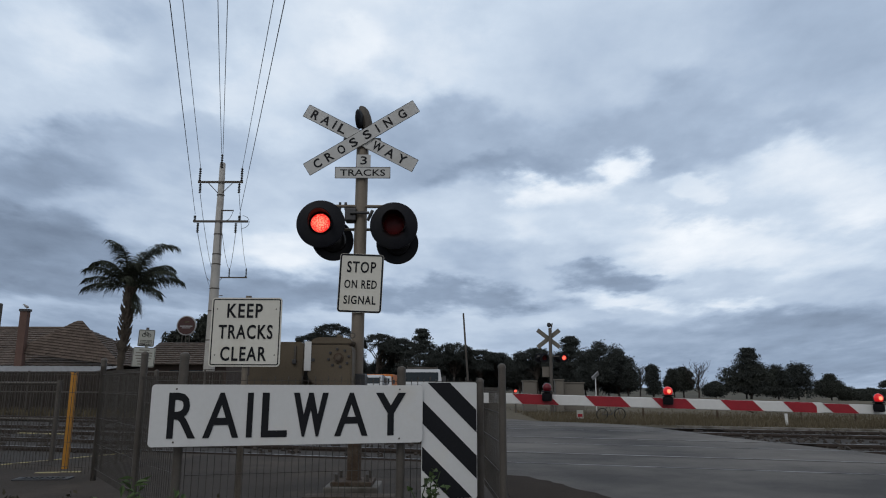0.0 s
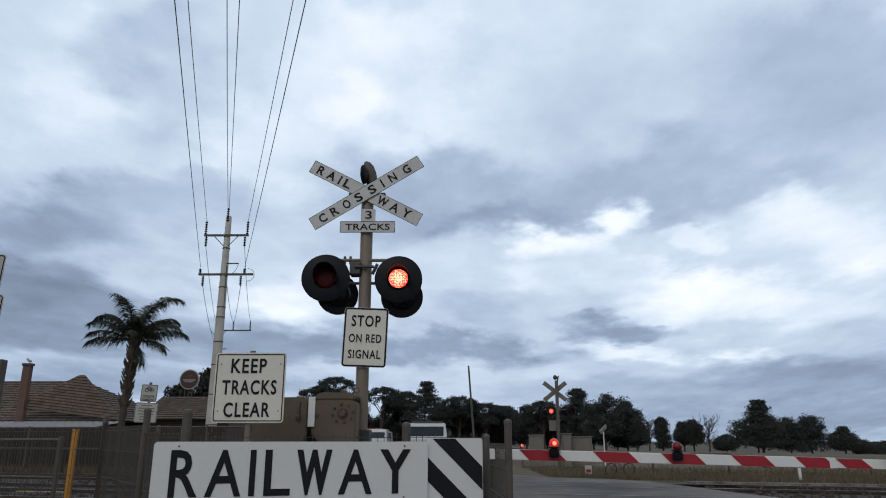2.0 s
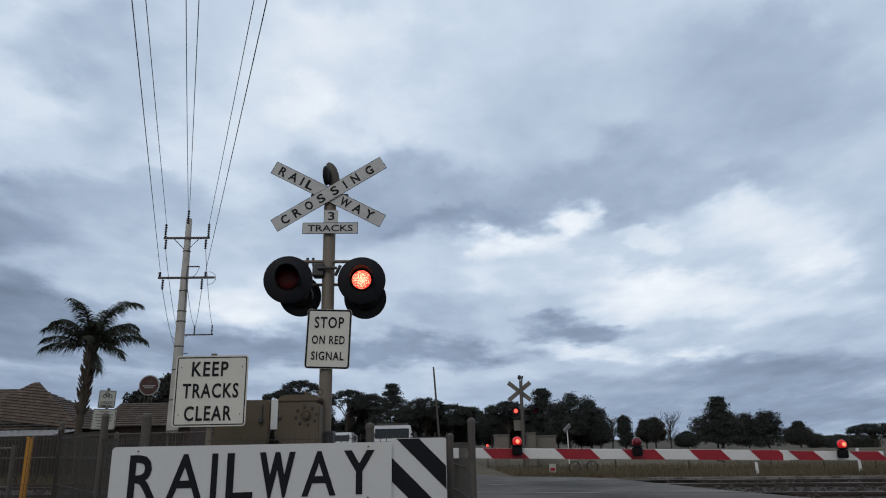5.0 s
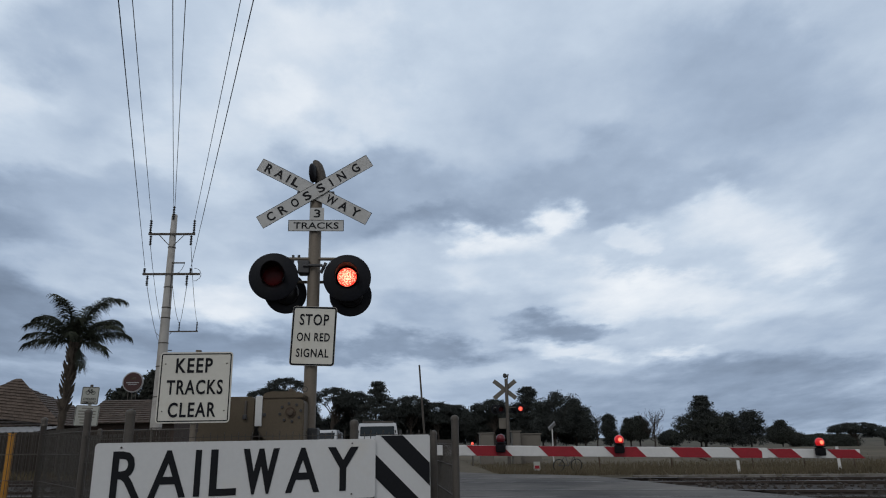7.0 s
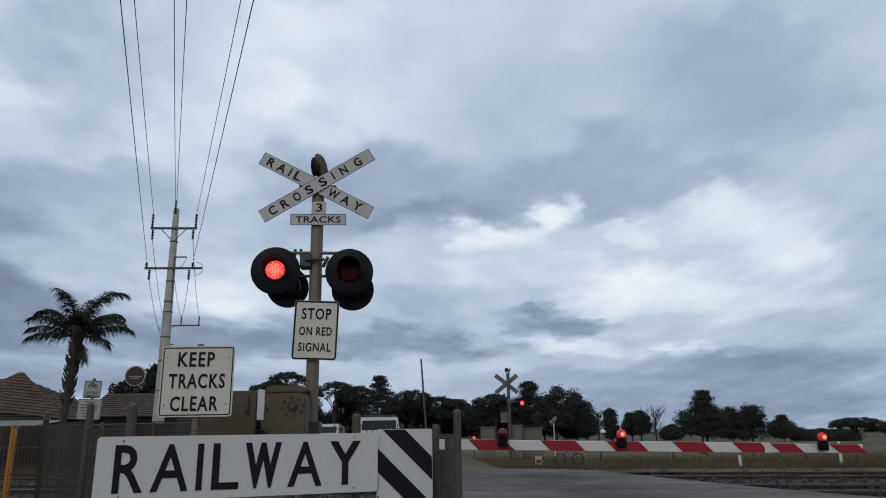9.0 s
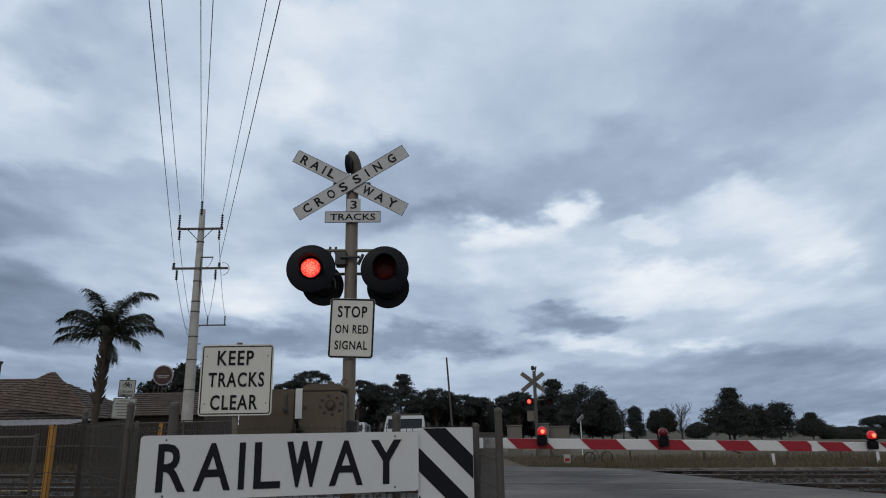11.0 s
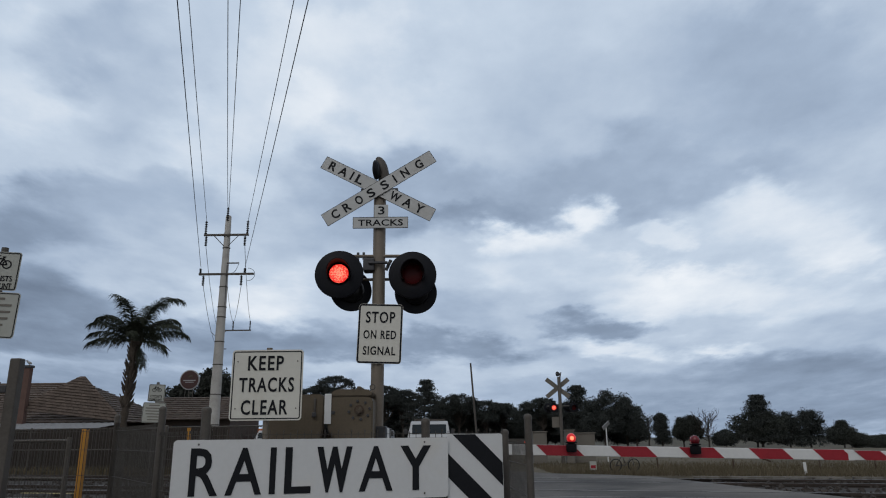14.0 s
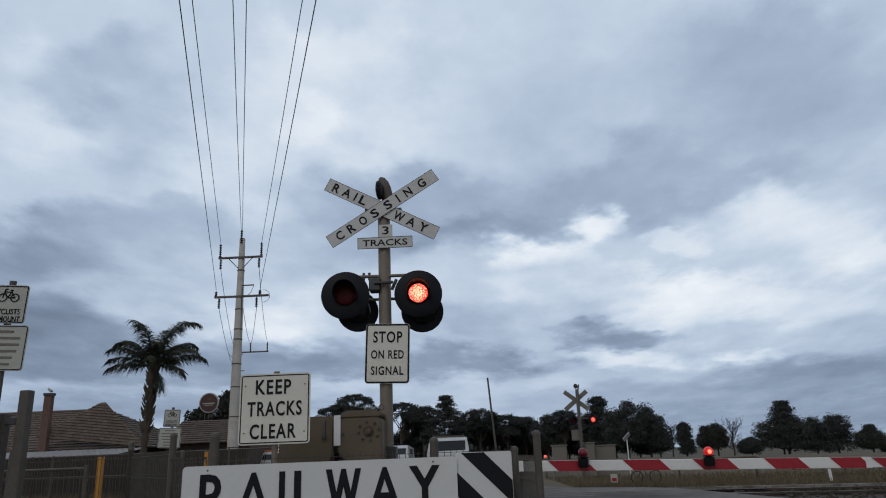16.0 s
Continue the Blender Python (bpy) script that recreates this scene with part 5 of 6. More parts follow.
def palm(x, y, h):
    """A feather palm with a shaggy trunk."""
    rng = random.Random(11)
    t = thing("palm_tree", "feather palm with arching fronds and a shaggy brown trunk", "palm tree", pose(x, y, 0))
    trunk = bmesh.new()
    n = 40
    for k in range(n):
        z0, z1 = h * k / n, h * (k + 1) / n
        r = 0.165 + 0.025 * math.sin(k * 1.3) + (0.08 if k > 33 else 0)
        add_rod(trunk, (0.2 * (z0 / h) ** 2, 0, z0), (0.2 * (z1 / h) ** 2, 0, z1 + 0.05), r * 0.9, r, 12, False)
    for k in range(130):
        a, z = rng.uniform(0, 6.28), rng.uniform(h * 0.45, h)
        r = 0.165
        p = Vector((0.2 * (z / h) ** 2 + r * math.cos(a), r * math.sin(a), z))
        add_rod(trunk, p, p + Vector((0.16 * math.cos(a), 0.16 * math.sin(a), 0.3)), 0.05, 0.02, 5)
    part("trunk", trunk, PALM_BARK, t)
    top = Vector((0.2, 0, h))
    # fronds: angle round, rise, length, droop
    for a, rise, ln, droop in ((176, 66, 3.1, 105), (184, 48, 3.0, 78), (172, 30, 2.9, 58), (188, 16, 2.5, 52), (170, 86, 2.8, 78), (20, 84, 3.1, 112), (-25, 76, 3.0, 104), (6, 58, 2.8, 92), (-4, 44, 2.8, 82), (4, 30, 2.9, 64), (-8, 8, 2.0, 76),
                               (100, 78, 2.8, 90), (-95, 74, 2.7, 100), (60, 66, 2.7, 100), (-60, 58, 2.6, 96), (125, 62, 2.7, 96), (-130, 60, 2.7, 96), (80, 40, 2.4, 80), (-75, 30, 2.3, 80), (-20, -62, 1.5, 22)):
        ln *= 1.02 if rise > 70 else 0.78
        a, rise = radians(a + rng.uniform(-6, 6)), radians(rise)
        bm = bmesh.new()
        out = Vector((math.cos(a), math.sin(a), 0))
        side = Vector((-math.sin(a), math.cos(a), 0))
        p, ang, pts = top.copy() + out * 0.12, rise, []
        n = 26
        for k in range(n + 1):
            pts.append((p.copy(), ang))
            p = p + (out * math.cos(ang) + Vector((0, 0, math.sin(ang)))) * ln / n
            ang -= radians(droop * (0.25 + 1.9 * (k / n) ** 1.6)) / n
        for k, ((p0, _), (p1, _)) in enumerate(zip(pts, pts[1:])):
            add_rod(bm, p0, p1, 0.035 * (1 - k / n) + 0.008, 0.035 * (1 - (k + 1) / n) + 0.008, 4, False)
        for k, (p0, an) in enumerate(pts[4:]):
            f = (k + 4) / n
            ll = 0.62 * math.sin(min(1.0, 0.2 + f * 0.9) * math.pi * 0.82) + 0.1
            fwd = out * math.cos(an) + Vector((0, 0, math.sin(an)))
            for s in (-1, 1):
                for q in range(4):
                    d = (side * s * rng.uniform(0.45, 0.95) + fwd * rng.uniform(0.5, 0.8) + Vector((0, 0, rng.uniform(-0.75, 0.05)))).normalized()
                    b = p0 + fwd * (ln / n) * (q / 4)
                    wv = fwd * 0.014
                    mid = b + d * ll * 0.5
                    tip = b + d * ll * rng.uniform(0.75, 1.05) + Vector((0, 0, -0.32 * ll))
                    bm.faces.new([bm.verts.new(v) for v in (b - wv, mid - wv, tip, mid + wv, b + wv)])
        part("frond", bm, PALM_LEAF, t)
    return t


palm(-15.1, 33.0, 5.6)


# ---- houses ----
def course_roof(bm, a, b, c, d, courses):
    """A sloping roof face a-b (eave) to d-c (ridge), laid in stepped courses of tiles with small gaps."""
    a, b, c, d = map(Vector, (a, b, c, d))
    nrm = (b - a).cross(d - a).normalized()
    if nrm.z < 0:
        nrm = -nrm
    for k in range(courses):
        f0, f1 = k / courses, min(1.0, (k + 1.12) / courses)
        l0, r0, l1, r1 = a.lerp(d, f0), b.lerp(c, f0), a.lerp(d, f1), b.lerp(c, f1)
        n = max(1, int((r0 - l0).length / 0.33))
        for j in range(n):
            g0, g1 = j / n, (j + 0.93) / n
            up = nrm * (0.055 + 0.012 * ((j * 7 + k * 3) % 3))
            q = [l0.lerp(r0, g0) + up, l0.lerp(r0, g1) + up, l1.lerp(r1, g1), l1.lerp(r1, g0)]
            vs = [bm.verts.new(p) for p in q]
            bm.faces.new(vs)
            lip = [bm.verts.new(p) for p in (q[0] - nrm * 0.06, q[1] - nrm * 0.06)]
            bm.faces.new((vs[0], vs[1], lip[1], lip[0]))
    vs = [bm.verts.new(p - nrm * 0.01) for p in (a, b, c, d)]
    bm.faces.new(vs)


def house():
    t = thing("house", "low brick house with brown tiled hip roof and chimney", "house")
    z = 2.3
    part("wall", box(-33.5, -20.4, 43.6, 53, -0.3, z), HOUSE_WALL, t)
    bm = bmesh.new()
    # main ridge runs across, with a higher hip at its end
    course_roof(bm, (-36, 42.9, z - 0.1), (-19.6, 42.9, z - 0.1), (-24.6, 48, 4.85), (-36, 48, 4.85), 16)
    course_roof(bm, (-19.6, 42.9, z - 0.1), (-19.6, 53.6, z - 0.1), (-24.6, 48, 4.85), (-24.6, 48, 4.85), 16)
    course_roof(bm, (-26.2, 42.6, 3.0), (-19.4, 42.6, z - 0.1), (-22.6, 43.6, 5.0), (-22.9, 43.6, 5.0), 14)
    part("roof", bm, ROOF_TILE, t, "brown tiled roof")
    part("ridge_cap", rod((-36, 48, 4.88), (-24.6, 48, 4.88), 0.1, 0.1, 8), ROOF_TILE, t)
    ch = part("chimney", box(-25.85, -25.4, 42.4, 42.75, 0, 5.45, 0.01), BRICK, t, "red-brown brick chimney")
    part("chimney_cap", box(-25.9, -25.35, 42.35, 42.8, 5.45, 5.6, 0.01), DARK_STEEL, ch)
    bm = bmesh.new()
    for k in range(36):
        x = -34.5 + k * 0.42
        add_box(bm, x, x + 0.24, 38.8, 42.6, 0, 0.03, pose(0, 38.8, 1.78, 5.5, 0, 0) @ pose(0, -38.8, 0))
        add_box(bm, x + 0.24, x + 0.42, 38.8, 42.6, -0.03, 0.0, pose(0, 38.8, 1.78, 5.5, 0, 0) @ pose(0, -38.8, 0))
    part("verandah_roof", bm, SHEET_ROOF, t, "pale corrugated verandah roof")
    for x in (-34, -30.5, -27, -23.5, -20):
        part("verandah_post", box(x - 0.05, x + 0.05, 38.9, 39.0, -0.2, 1.8), GALV, t)
    for x in (-31, -27.5, -24):
        w = part("window", box(x, x + 1.4, 43.5, 43.62, 0.9, 2.0), CAR_GLASS, t)
        part("frame", box(x - 0.06, x + 1.46, 43.52, 43.58, 0.84, 0.9), SHEET_ROOF, w)
    return t


house()


def shop():
    t = thing("shop_building", "low building with a brown tiled roof and round sign above", "building")
    part("wall", box(-19.3, -13.9, 45.2, 52, -0.3, 2.45), HOUSE_WALL, t)
    bm = bmesh.new()
    course_roof(bm, (-19.6, 44.7, 2.35), (-13.6, 44.7, 2.35), (-14.5, 48.5, 3.95), (-19.6, 48.5, 3.95), 11)
    part("roof", bm, ROOF_TILE, t, "brown tiled roof")
    part("window", box(-17.5, -15.0, 45.1, 45.22, 0.8, 2.0), CAR_GLASS, t)
    return t


shop()


def round_sign():
    t = thing("round_sign", "round dark red sign on thin legs above the roof", "sign", pose(-19.4, 52.6, 0))
    part("disc", lathe([(0.7, -0.06), (0.74, -0.05), (0.74, 0.05), (0.7, 0.06)], 32, "Y"), SHEET_ROOF, t, at=pose(0, 0, 5.46), smooth=True)
    f = part("face", lathe([(0.66, -0.075), (0.66, -0.055)], 32, "Y"), SIGN_RED, t, at=pose(0, 0, 5.46))
    part("emblem", box(-0.46, 0.46, -0.085, -0.075, -0.08, -0.01), SHEET_ROOF, f)
    part("emblem", box(-0.32, 0.32, -0.085, -0.075, -0.2, -0.15), SHEET_ROOF, f)
    part("emblem", slab(outline(0.4, 0.16, 0.07), -0.085, -0.075), RUST, f, at=pose(0.02, 0, 0.26))
    for x in (-0.28, 0.0, 0.28):
        part("leg", rod((x, 0, 0), (x, 0, 4.75), 0.03, 0.03, 8), GALV, t)
    return t


round_sign()


# ---- far side of the crossing ----
def far_signal():
    x, y = 4.77, 31.2
    z0 = fall(x, y)
    t = thing("railway_signal", "far crossing mast with crossed boards and red flashing lamps", "signal", pose(x, y, z0))
    part("mast", lathe([(0.075, -0.1), (0.075, 3.62), (0.06, 3.65)], 16), GALV, t, smooth=True)
    for k, (sgn, yy) in enumerate(((1, 0.1), (-1, 0.115))):
        part("cross_board", slab(outline(1.25, 0.19, 0.003, 2), -0.003, 0.003), GREY_CABINET, t, "back of a white crossed board", pose(-0.06, yy, 3.18) @ pose(0, 0, 0, 0, sgn * 38, 0))
    part("bell", lathe([(0.02, -0.06), (0.09, -0.05), (0.11, 0.0), (0.05, 0.06)], 18, "Y"), DARK_STEEL, t, at=pose(-0.05, 0, 3.78, 0, 0, 30), smooth=True)
    part("bell_bracket", rod((0.04, 0, 3.6), (0.1, 0, 3.85), 0.03, 0.03, 8), GALV, t)
    part("cross_arm", rod((-0.55, 0, 2.4), (0.6, 0, 2.4), 0.022, 0.022, 8), GALV, t)
    lamps = [flasher(t, -0.3, 2.33, -0.12, 0.21, LENS_RED, 6), flasher(t, 0.56, 2.33, -0.12, 0.21, LENS_RED, 6)]
    for xx in (-0.5, 0.35):
        flasher(t, xx, 2.33, 0.14, 0.2, LENS_RED, 184, False)
    part("back_of_sign", box(-0.38, 0.02, 0.08, 0.09, 1.5, 1.95), GREY_CABINET, t)
    return lamps


FAR_LAMPS = far_signal()


def cabinet(x, y, w, h, d, label):
    z = fall(x, y)
    t = thing("equipment_cabinet", label, "cabinet", pose(x, y, z), "crossing equipment")
    part("body", box(-w / 2, w / 2, -d / 2, d / 2, 0.0, h, 0.02), GREY_CABINET, t)
    part("roof", box(-w / 2 - 0.04, w / 2 + 0.04, -d / 2 - 0.04, d / 2 + 0.04, h, h + 0.05, 0.01), GREY_CABINET, t)
    part("door", box(-w / 2 + 0.06, w / 2 - 0.06, -d / 2 - 0.015, -d / 2 + 0.01, 0.1, h - 0.08, 0.005), GREY_CABINET, t)
    return t


cabinet(3.87, 31.8, 0.6, 1.3, 0.5, "grey steel relay cabinet by the far mast")
cabinet(5.15, 31.6, 0.36, 1.36, 0.5, "narrow steel relay cabinet by the far mast")
cabinet(5.85, 32.2, 0.95, 1.24, 0.6, "grey steel relay cabinet by the far mast")


def solar_mast():
    t = thing("solar_post", "white post with a small tilted solar panel", "post", pose(7.3, 34, fall(7, 34)))
    part("post", rod((0, 0, -0.1), (0, 0, 1.5), 0.026, 0.026, 10), BOOM_WHITE, t)
    part("panel", box(-0.15, 0.15, -0.015, 0.015, -0.22, 0.22, 0.004), SOLAR, t, "tilted solar panel", pose(0.0, 0, 1.62, 40, 28, 65))
    return t


solar_mast()


def leaning_pole():
    t = thing("aerial_pole", "thin weathered pole leaning beside the truck", "pole", pose(1.24, 33.4, fall(1, 33)))
    part("pole", rod((0.03, 0, -0.1), (-0.27, 0, 4.5), 0.055, 0.04, 10), GALV, t, smooth=True)
    part("pole_cap", rod((-0.27, 0, 4.5), (-0.272, 0, 4.53), 0.045, 0.03, 10), DARK_STEEL, t)
    return t


leaning_pole()


def road_vehicle(name, label, m, w, h, L, glass_z, rack, body_mat=CAR_WHITE, box_mat=None):
    """A vehicle that faces the crossing (-y)."""
    t = thing(name, label, "vehicle", m)
    prof = [(0.0, 0.35), (0.0, glass_z - 0.1), (0.12, glass_z), (0.55, h - 0.12), (0.75, h), (L * 0.55, h), (L * 0.58, h - 0.1), (L, h - 0.1), (L, 0.35)]
    bm = bmesh.new()
    sides = []
    for s, k in ((-w / 2, 1), (w / 2, 1)):
        sides.append([bm.verts.new((s * (0.88 if z > glass_z + 0.2 else 1.0), y, z)) for y, z in prof])
    bm.faces.new(sides[0])
    bm.faces.new(sides[1][::-1])
    for k in range(len(prof)):
        j = (k + 1) % len(prof)
        bm.faces.new((sides[0][k], sides[0][j], sides[1][j], sides[1][k]))
    bmesh.ops.bevel(bm, geom=bm.edges[:], offset=0.03, segments=2, affect="EDGES")
    body = part("body", bm, body_mat, t, smooth=True)
    th = math.degrees(math.atan2(h - 0.12 - glass_z, 0.43))
    wl = math.hypot(h - 0.12 - glass_z, 0.43)
    part("windscreen", slab(outline(w * 0.8, wl * 0.82, 0.05), -0.012, 0.004), CAR_GLASS, body, "dark windscreen", pose(0, 0.335, (glass_z + h - 0.12) / 2) @ pose(0, 0, 0, -(90 - th), 0, 0))
    part("grille", box(-w * 0.3, w * 0.3, -0.02, 0.02, 0.65, 0.95, 0.01), DARK_STEEL, body)
    part("bumper", box(-w * 0.5, w * 0.5, -0.1, 0.05, 0.35, 0.58, 0.03), GREY_CABINET, body)
    for s in (-1, 1):
        part("headlight", lathe([(0.09, 0.0), (0.1, -0.02), (0.03, -0.03)], 14, "Y"), SOLAR, body, at=pose(s * w * 0.4, -0.01, 0.8))
        part("mirror", box(s * (w / 2 + 0.1) - 0.07, s * (w / 2 + 0.1) + 0.07, 0.3, 0.36, glass_z + 0.05, glass_z + 0.3, 0.01), DARK_STEEL, body)
        for y in (0.8, L - 0.8):
            wh = part("wheel", lathe([(0.2, -0.11), (0.36, -0.1), (0.38, -0.05), (0.38, 0.05), (0.36, 0.1), (0.2, 0.11)], 20, "Y"), TYRE, t, at=pose(s * (w / 2 - 0.12), y, 0.38, 0, 0, 90))
            part("rim", lathe([(0.19, -0.112), (0.1, -0.118)], 14, "Y"), GALV, wh)
    if rack:
        r = part("roof_rack", box(-w * 0.36, w * 0.36, 0.8, 0.85, h + 0.05, h + 0.09), GALV, body)
        for y in (1.2, 1.6, 2.0):
            part("bar", box(-w * 0.36, w * 0.36, y, y + 0.04, h + 0.04, h + 0.09), GALV, r)
        for s in (-1, 1):
            part("rail", box(s * w * 0.36 - 0.02, s * w * 0.36 + 0.02, 0.8, 2.1, h - 0.01, h + 0.12), GALV, r)
    if box_mat:
        part("load_box", box(-w / 2, w / 2, 0.9, L, 0.6, h + 0.12, 0.02), box_mat, t)
    return t


road_vehicle("work_truck", "white work truck with roof rack waiting beyond the crossing", pose(-1.05, 34.5, fall(-1, 34)), 2.05, 1.92, 5.2, 1.25, True)
road_vehicle("parked_car", "white car with dark windows waiting beyond the crossing", pose(-4.0, 36.5, fall(-4, 36), 0, 0, 0), 1.8, 1.66, 4.4, 1.18, False)
VAN = road_vehicle("delivery_van", "white delivery van with an orange load box", pose(-4.3, 46, fall(-4, 46)), 1.9, 1.75, 5.0, 1.2, False, CAR_WHITE, ORANGE)


def kerb_wall():
    """A low platform edge beyond the tracks with dry grass on top."""
    t = thing("platform_edge", "low weathered concrete edging beyond the tracks", "kerb")
    for k in range(6):
        x = 7.0 + k * 4.0
        part("block", box(0, 3.96, -0.1, 0.1, -0.3, 0.02, 0.01), CONCRETE, t, at=pose(x, 23.4 + SLOPE * x, -0.08, 0, 0, -15.6))
    return t


kerb_wall()


def grass_belt(name, n, area, hgt, seed, label, mat=DRY_GRASS, wide=0.012):
    rng = random.Random(seed)
    verts, faces = [], []
    for k in range(n):
        x, y = area(rng)
        z = fall(x, y) - 0.06
        a, h = rng.uniform(0, 6.28), hgt * rng.uniform(0.4, 1.2)
        dx, dy = math.cos(a) * wide, math.sin(a) * wide
        lx, ly = rng.uniform(-0.4, 0.4) * h, rng.uniform(-0.4, 0.4) * h
        i = len(verts)
        verts += [(x - dx, y - dy, z), (x + dx, y + dy, z), (x + lx, y + ly, z + h)]
        faces.append((i, i + 1, i + 2))
    me = bpy.data.meshes.new(name)
    me.from_pydata(verts, [], faces)
    me.materials.append(mat)
    return tagged(new(name, me), label, "grass", kind="stuff")


def beyond(rng):
    x = rng.uniform(3.2, 34)
    return x, 23.4 + SLOPE * x + abs(rng.gauss(0, 1.0)) * 5


grass_belt("dry_grass", 44000, beyond, 0.17, 3, "dry grass along the far side of the tracks", DRY_GRASS, 0.014)
grass_belt("dry_grass", 6000, lambda r: (r.uniform(-30, -5), r.uniform(22.9, 24.6) + 3), 0.3, 4, "dry grass along the far fence", DRY_GRASS, 0.02)


def bicycle(m):
    t = thing("bicycle", "small dark child's bicycle leaning by the low railing", "bicycle", m)
    for x in (-0.52, 0.52):
        ring = lambda r: [(r * math.cos(a), r * math.sin(a)) for a in (k * math.pi / 12 for k in range(24))]
        wh = part("wheel", frame_ring(ring(0.34), ring(0.3), -0.018, 0.018), TYRE, t, at=pose(x, 0, 0.34))
        bm = bmesh.new()
        for k in range(8):
            a = k * math.pi / 4
            add_rod(bm, (0, 0, 0), (0.3 * math.cos(a), 0, 0.3 * math.sin(a)), 0.004, None, 4, False)
        part("spokes", bm, GALV, wh)
    bm = bmesh.new()
    for a, b in (((-0.52, 0.34), (-0.15, 0.85)), ((-0.15, 0.85), (0.05, 0.33)), ((0.05, 0.33), (-0.52, 0.34)), ((0.05, 0.33), (0.38, 0.82)), ((0.38, 0.82), (-0.13, 0.8)), ((0.52, 0.34), (0.35, 0.95)), ((-0.15, 0.85), (-0.18, 0.95))):
        add_rod(bm, (a[0], 0, a[1]), (b[0], 0, b[1]), 0.018, None, 6)
    part("frame", bm, DARK_STEEL, t)
    part("saddle", box(-0.3, -0.08, -0.05, 0.05, 0.95, 1.0, 0.015), BLACK, t)
    part("handlebar", rod((0.36, -0.25, 0.98), (0.36, 0.25, 0.98), 0.014, 0.014, 8), DARK_STEEL, t)
    return t


bicycle(pose(5.55, 23.6, fall(6, 24) - 0.02, 8, 0, 12) @ Matrix.Scale(0.6, 4))


def pipe_rail():
    t = thing("pipe_rail", "low bent pipe railing beyond the tracks", "railing", group="pipe fences")
    pts = [(6.9, 24.6, 0.62), (9.2, 24.0, 0.66), (10.3, 23.7, 0.25)]
    part("rail", rod(pts[0], pts[1], 0.03, 0.03, 8), RUST, t)
    part("rail", rod(pts[1], pts[2], 0.03, 0.03, 8), RUST, t)
    for x, y in ((6.9, 24.6), (9.2, 24.0)):
        part("post", rod((x, y, -0.2), (x, y, 0.64), 0.03, 0.03, 8), RUST, t)
    pts = [(11.5, 23.0), (14.4, 22.2)]
    part("rail", rod((*pts[0], 0.45), (*pts[1], 0.42), 0.025, 0.025, 8), RUST, t)
    for x, y in pts + [(13.0, 22.6)]:
        part("post", rod((x, y, -0.3), (x, y, 0.45), 0.025, 0.025, 8), RUST, t)
    return t


pipe_rail()


def verge_sign():
    t = thing("notice_board", "small faded red and white notice on a low post", "sign", pose(4.6, 23.9, fall(4.7, 24)))
    part("post", rod((0, 0, -0.15), (0, 0, 0.3), 0.02, 0.02, 8), GALV, t)
    p = part("plate", box(-0.11, 0.11, -0.02, -0.008, 0.02, 0.3, 0.004), WEATHERED_WHITE, t)
    part("emblem", box(-0.08, 0.08, -0.026, -0.02, 0.08, 0.18, 0.002), BOOM_RED, p)
    return t


verge_sign()


def marker_post(x, y, h, group="marker posts"):
    t = thing("marker_post", "short white marker post beside the tracks", "post", pose(x, y, -0.1), group)
    part("post", box(-0.04, 0.04, -0.02, 0.02, 0, h, 0.006), BOOM_WHITE, t)
    part("post_foot", box(-0.06, 0.06, -0.04, 0.04, -0.02, 0.05, 0.004), CONCRETE, t)
    return t


marker_post(10.3, 21.5, 0.4)
marker_post(13.4, 21.4, 0.75)


# ---- close plants and litter ----
def weed(x, y, h, n, seed, label, long=False):
    rng = random.Random(seed)
    t = thing("weed", label, "plant", pose(x, y, 0), "weeds by the fence")
    stem, leaf = bmesh.new(), bmesh.new()
    for k in range(5):
        a = rng.uniform(0, 6.28)
        tip = Vector((math.cos(a) * h * 0.35, math.sin(a) * h * 0.35, h * rng.uniform(0.6, 1.0)))
        limb_path(stem, (0, 0, 0), tip, 0.008, 0.003, rng)
        for j in range(n // 5):
            p = tip * rng.uniform(0.35, 1.05) + Vector((rng.gauss(0, 0.03), rng.gauss(0, 0.03), rng.gauss(0, 0.02)))
            q = Euler((rng.uniform(-0.8, 0.8), rng.uniform(-0.8, 0.8), rng.uniform(0, 6.28))).to_matrix()
            l, w = (0.11, 0.018) if long else (0.05, 0.028)
            vs = [leaf.verts.new(p + q @ Vector(v)) for v in ((0, 0, 0), (l * 0.4, -w, 0.012), (l, 0, -0.012), (l * 0.4, w, 0.012))]
            leaf.faces.new(vs)
    part("stem", stem, WEED_LEAF, t)
    part("leaves", leaf, WEED_LEAF, t)
    return t


weed(-0.02, 5.95, 0.42, 60, 1, "leafy green weed climbing the striped panel")
weed(-2.08, 4.98, 0.44, 60, 2, "green strappy plant by the fence", True)
weed(-1.78, 5.1, 0.34, 50, 3, "green strappy plant by the fence", True)
weed(-2.9, 5.2, 0.25, 50, 4, "low weeds by the fence")
weed(-1.2, 5.5, 0.16, 40, 5, "low weeds by the fence")
weed(-0.6, 5.6, 0.15, 40, 6, "low weeds by the fence")


def wrapped_bundle():
    t = thing("paper_bundle", "crumpled white paper bundle round a plant", "litter", pose(-2.08, 4.98, 0))
    rng = random.Random(4)
    bm = bmesh.new()
    bmesh.ops.create_icosphere(bm, subdivisions=3, radius=0.2)
    for v in bm.verts:
        k = noise.noise(v.co * 9) * 0.35
        v.co *= 1 + k
        v.co.z *= 0.8
    part("paper", bm, PAPER, t, at=pose(0, 0, 0.12))
    return t


wrapped_bundle()


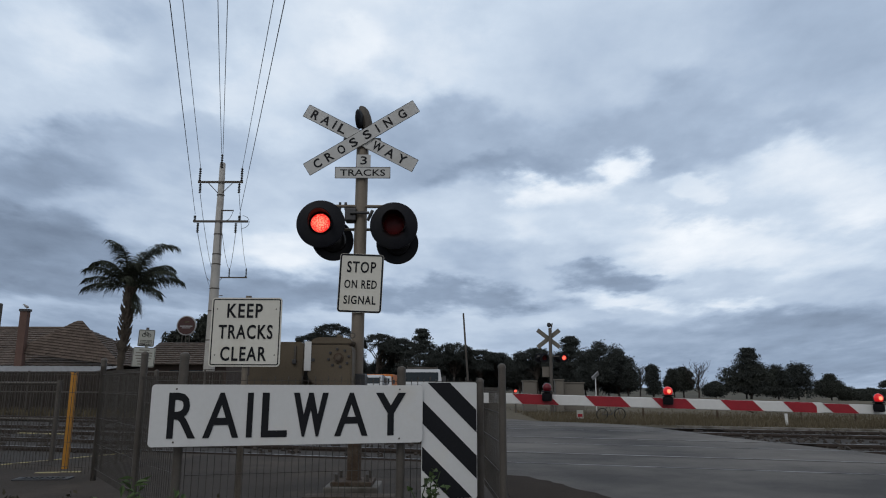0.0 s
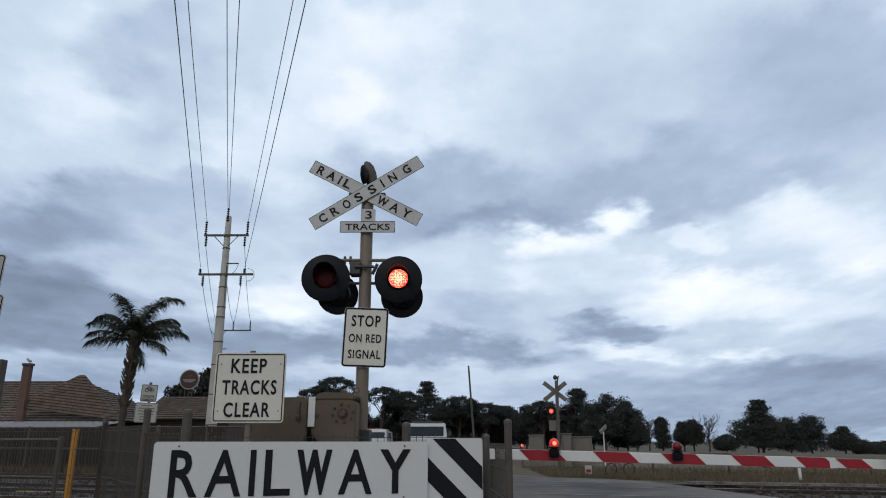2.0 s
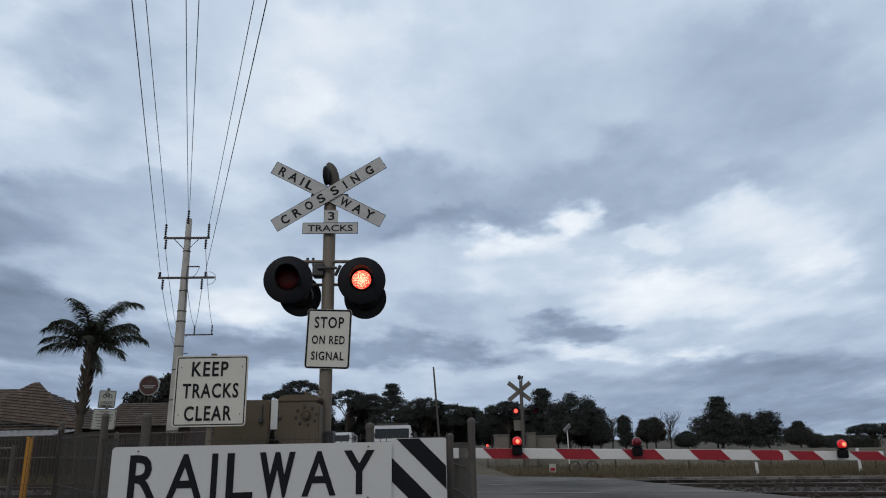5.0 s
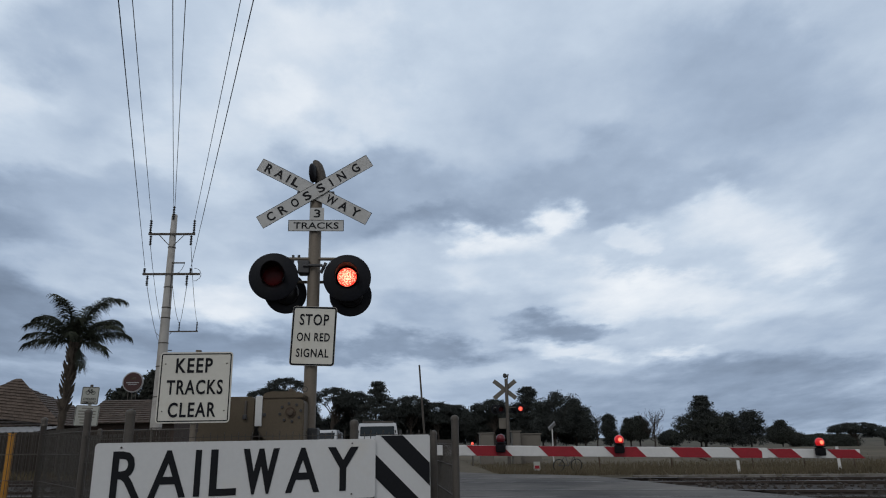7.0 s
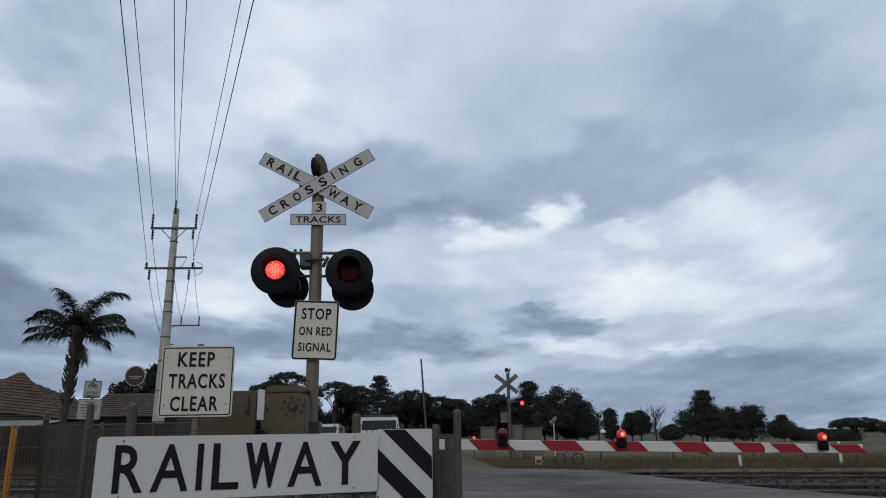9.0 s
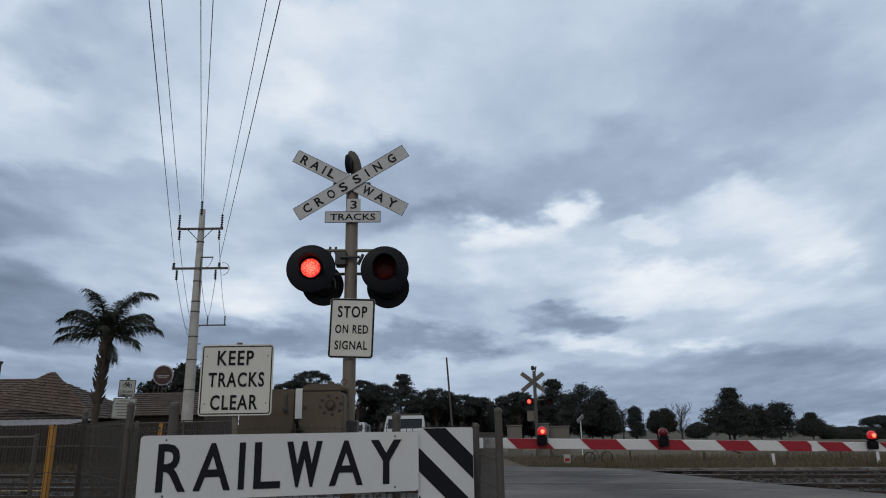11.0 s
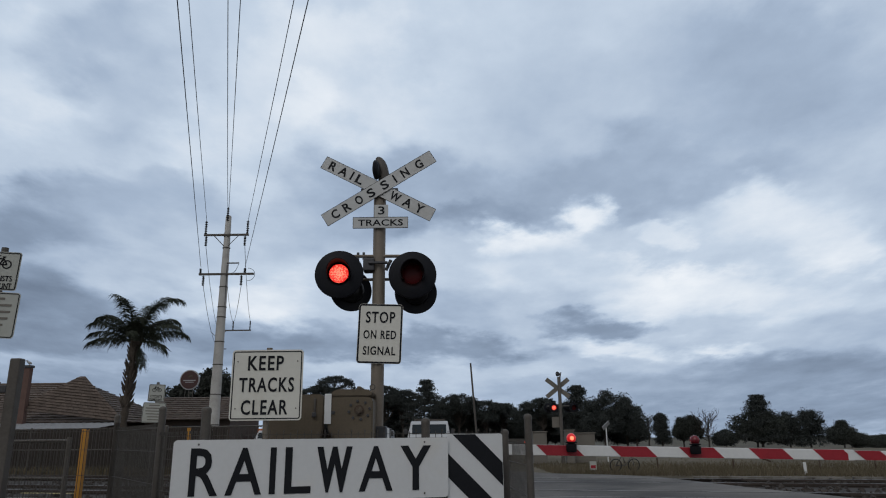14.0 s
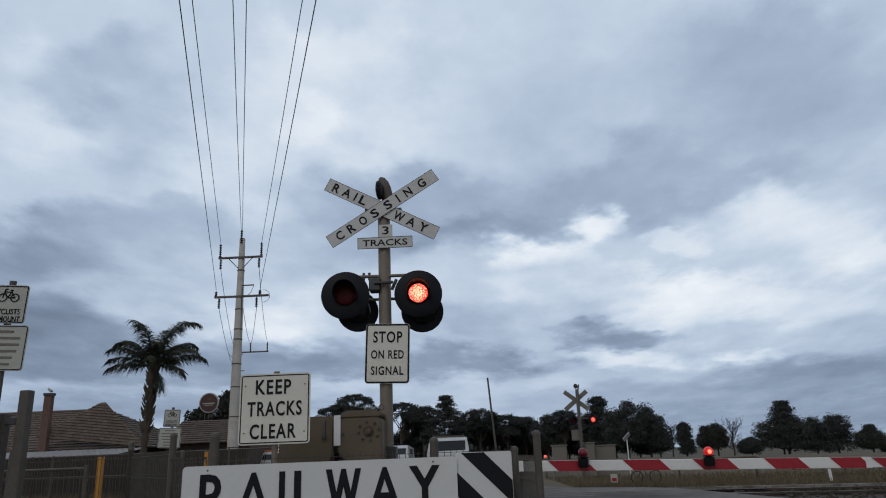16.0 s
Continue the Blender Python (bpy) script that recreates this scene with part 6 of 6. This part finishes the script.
def dry_shrub(x, y, w, h, seed):
    """A low tangle of dry twigs with a few leaves."""
    rng = random.Random(seed)
    t = thing("dry_shrub", "low brown tangle of dry twigs by the fence", "plant", pose(x, y, 0), "dry shrubs")
    twigs, leaf = bmesh.new(), bmesh.new()
    for k in range(70):
        a = Vector((rng.uniform(-w, w) * 0.6, rng.uniform(-0.2, 0.2), 0))
        b = a + Vector((rng.gauss(0, 0.25) * w, rng.gauss(0, 0.12), h * rng.uniform(0.4, 1.1)))
        pts = limb_path(twigs, a, b, 0.007, 0.003, rng, 3)
        for j in range(24):
            p = pts[rng.randrange(1, len(pts))] + Vector((rng.gauss(0, 0.03), rng.gauss(0, 0.03), rng.gauss(0, 0.03)))
            q = Euler((rng.uniform(0, 6.28), rng.uniform(0, 6.28), rng.uniform(0, 6.28))).to_matrix()
            leaf.faces.new([leaf.verts.new(p + q @ Vector(v)) for v in ((0, 0, 0), (0.018, -0.012, 0), (0.045, 0, 0), (0.018, 0.012, 0))])
    part("twigs", twigs, RUST, t)
    part("leaves", leaf, SHRUB_LEAF, t)
    return t


dry_shrub(-2.85, 4.95, 0.55, 0.3, 31)
dry_shrub(-3.5, 5.3, 0.5, 0.34, 32)
dry_shrub(-1.5, 5.15, 0.5, 0.2, 33)
dry_shrub(-3.1, 4.75, 0.5, 0.3, 34)


def red_marker():
    t = thing("marker_lamp", "small red lamp on a low post beyond the crossing", "lamp", pose(3.17, 31, fall(3, 31)))
    part("post", rod((0, 0, -0.1), (0, 0, 0.84), 0.03, 0.03, 8), GALV, t)
    part("lamp", lathe([(0.03, -0.05), (0.06, -0.03), (0.06, 0.04), (0.02, 0.06)], 14, "Y"), LENS_RED, t, "glowing red lamp", pose(0, 0, 0.89))
    return t


red_marker()


def perched_bird():
    t = thing("bird", "small pale gull perched on the chimney", "bird", pose(-25.6, 42.6, 5.6))
    bm = bmesh.new()
    bmesh.ops.create_uvsphere(bm, u_segments=12, v_segments=8, radius=0.1, matrix=pose(0, 0, 0.16, 0, 25, 0) @ Matrix.Diagonal((1.7, 0.8, 0.8, 1)))
    part("body", bm, SHEET_ROOF, t, smooth=True)
    bm = bmesh.new()
    bmesh.ops.create_uvsphere(bm, u_segments=10, v_segments=8, radius=0.06, matrix=pose(-0.15, 0, 0.28))
    part("head", bm, CAR_WHITE, t, smooth=True)
    part("beak", rod((-0.19, 0, 0.28), (-0.27, 0, 0.26), 0.018, 0.004, 6), YELLOW, t)
    for y in (-0.03, 0.03):
        part("leg", rod((0, y, 0), (0, y, 0.12), 0.01, 0.01, 5), YELLOW, t)
    return t


perched_bird()


# ---- what moves ----
def turning(lamp, changes, lit_first):
    """Rows for a lamp glass that swings from its bright to its dull side at each change."""
    at = lamp.matrix_basis.translation.copy()
    angle = 0.0 if lit_first else 180.0
    rows = [(0.0, pose(*at, 0, 0, angle))]
    for t in changes:
        if t > 0.2:
            rows.append((t - 0.14, pose(*at, 0, 0, angle)))
        for k in range(4):
            rows.append((t + (k - 1) / 30, pose(*at, 0, 0, angle + 60 * k)))
        angle += 180
        rows.append((t + 0.18, pose(*at, 0, 0, angle)))
    rows.append((16.0, pose(*at, 0, 0, angle)))
    return rows


def motions():
    near = sorted([0.92, 2.43, 4.04, 5.59, 7.15, 8.71, 10.27, 11.83, 13.39, 14.93] + [0.15, 1.69, 3.25, 4.81, 6.37, 7.93, 9.5, 11.07, 12.62, 14.18, 15.74])
    far = sorted([0.44, 1.92, 3.38, 4.83, 6.28, 7.75, 9.18, 10.64, 12.06, 13.56, 14.93] + [1.15, 2.65, 4.1, 5.55, 6.93, 8.43, 9.91, 11.36, 12.82, 14.27, 15.7])
    walk(NEAR_LAMPS[0], turning(NEAR_LAMPS[0], near, True))
    walk(NEAR_LAMPS[1], turning(NEAR_LAMPS[1], near, False))
    walk(GATE_LAMPS[0], turning(GATE_LAMPS[0], far, False))
    walk(GATE_LAMPS[1], turning(GATE_LAMPS[1], far, True))
    walk(FAR_LAMPS[0], turning(FAR_LAMPS[0], far, False))
    walk(FAR_LAMPS[1], turning(FAR_LAMPS[1], far, True))
    # the cloud drifts westward
    walk(SKY, [(t, pose(-2.0 * t, 0, 1.1)) for t in (0.0, 8.0, 16.0)])
    walk(VAN, [(t, pose(-4.3 - 0.55 * t, 46 + 0.1 * t, fall(-4, 46), 0, 0, 0)) for t in (0.0, 4.0, 8.0, 12.0, 16.0)])


motions()
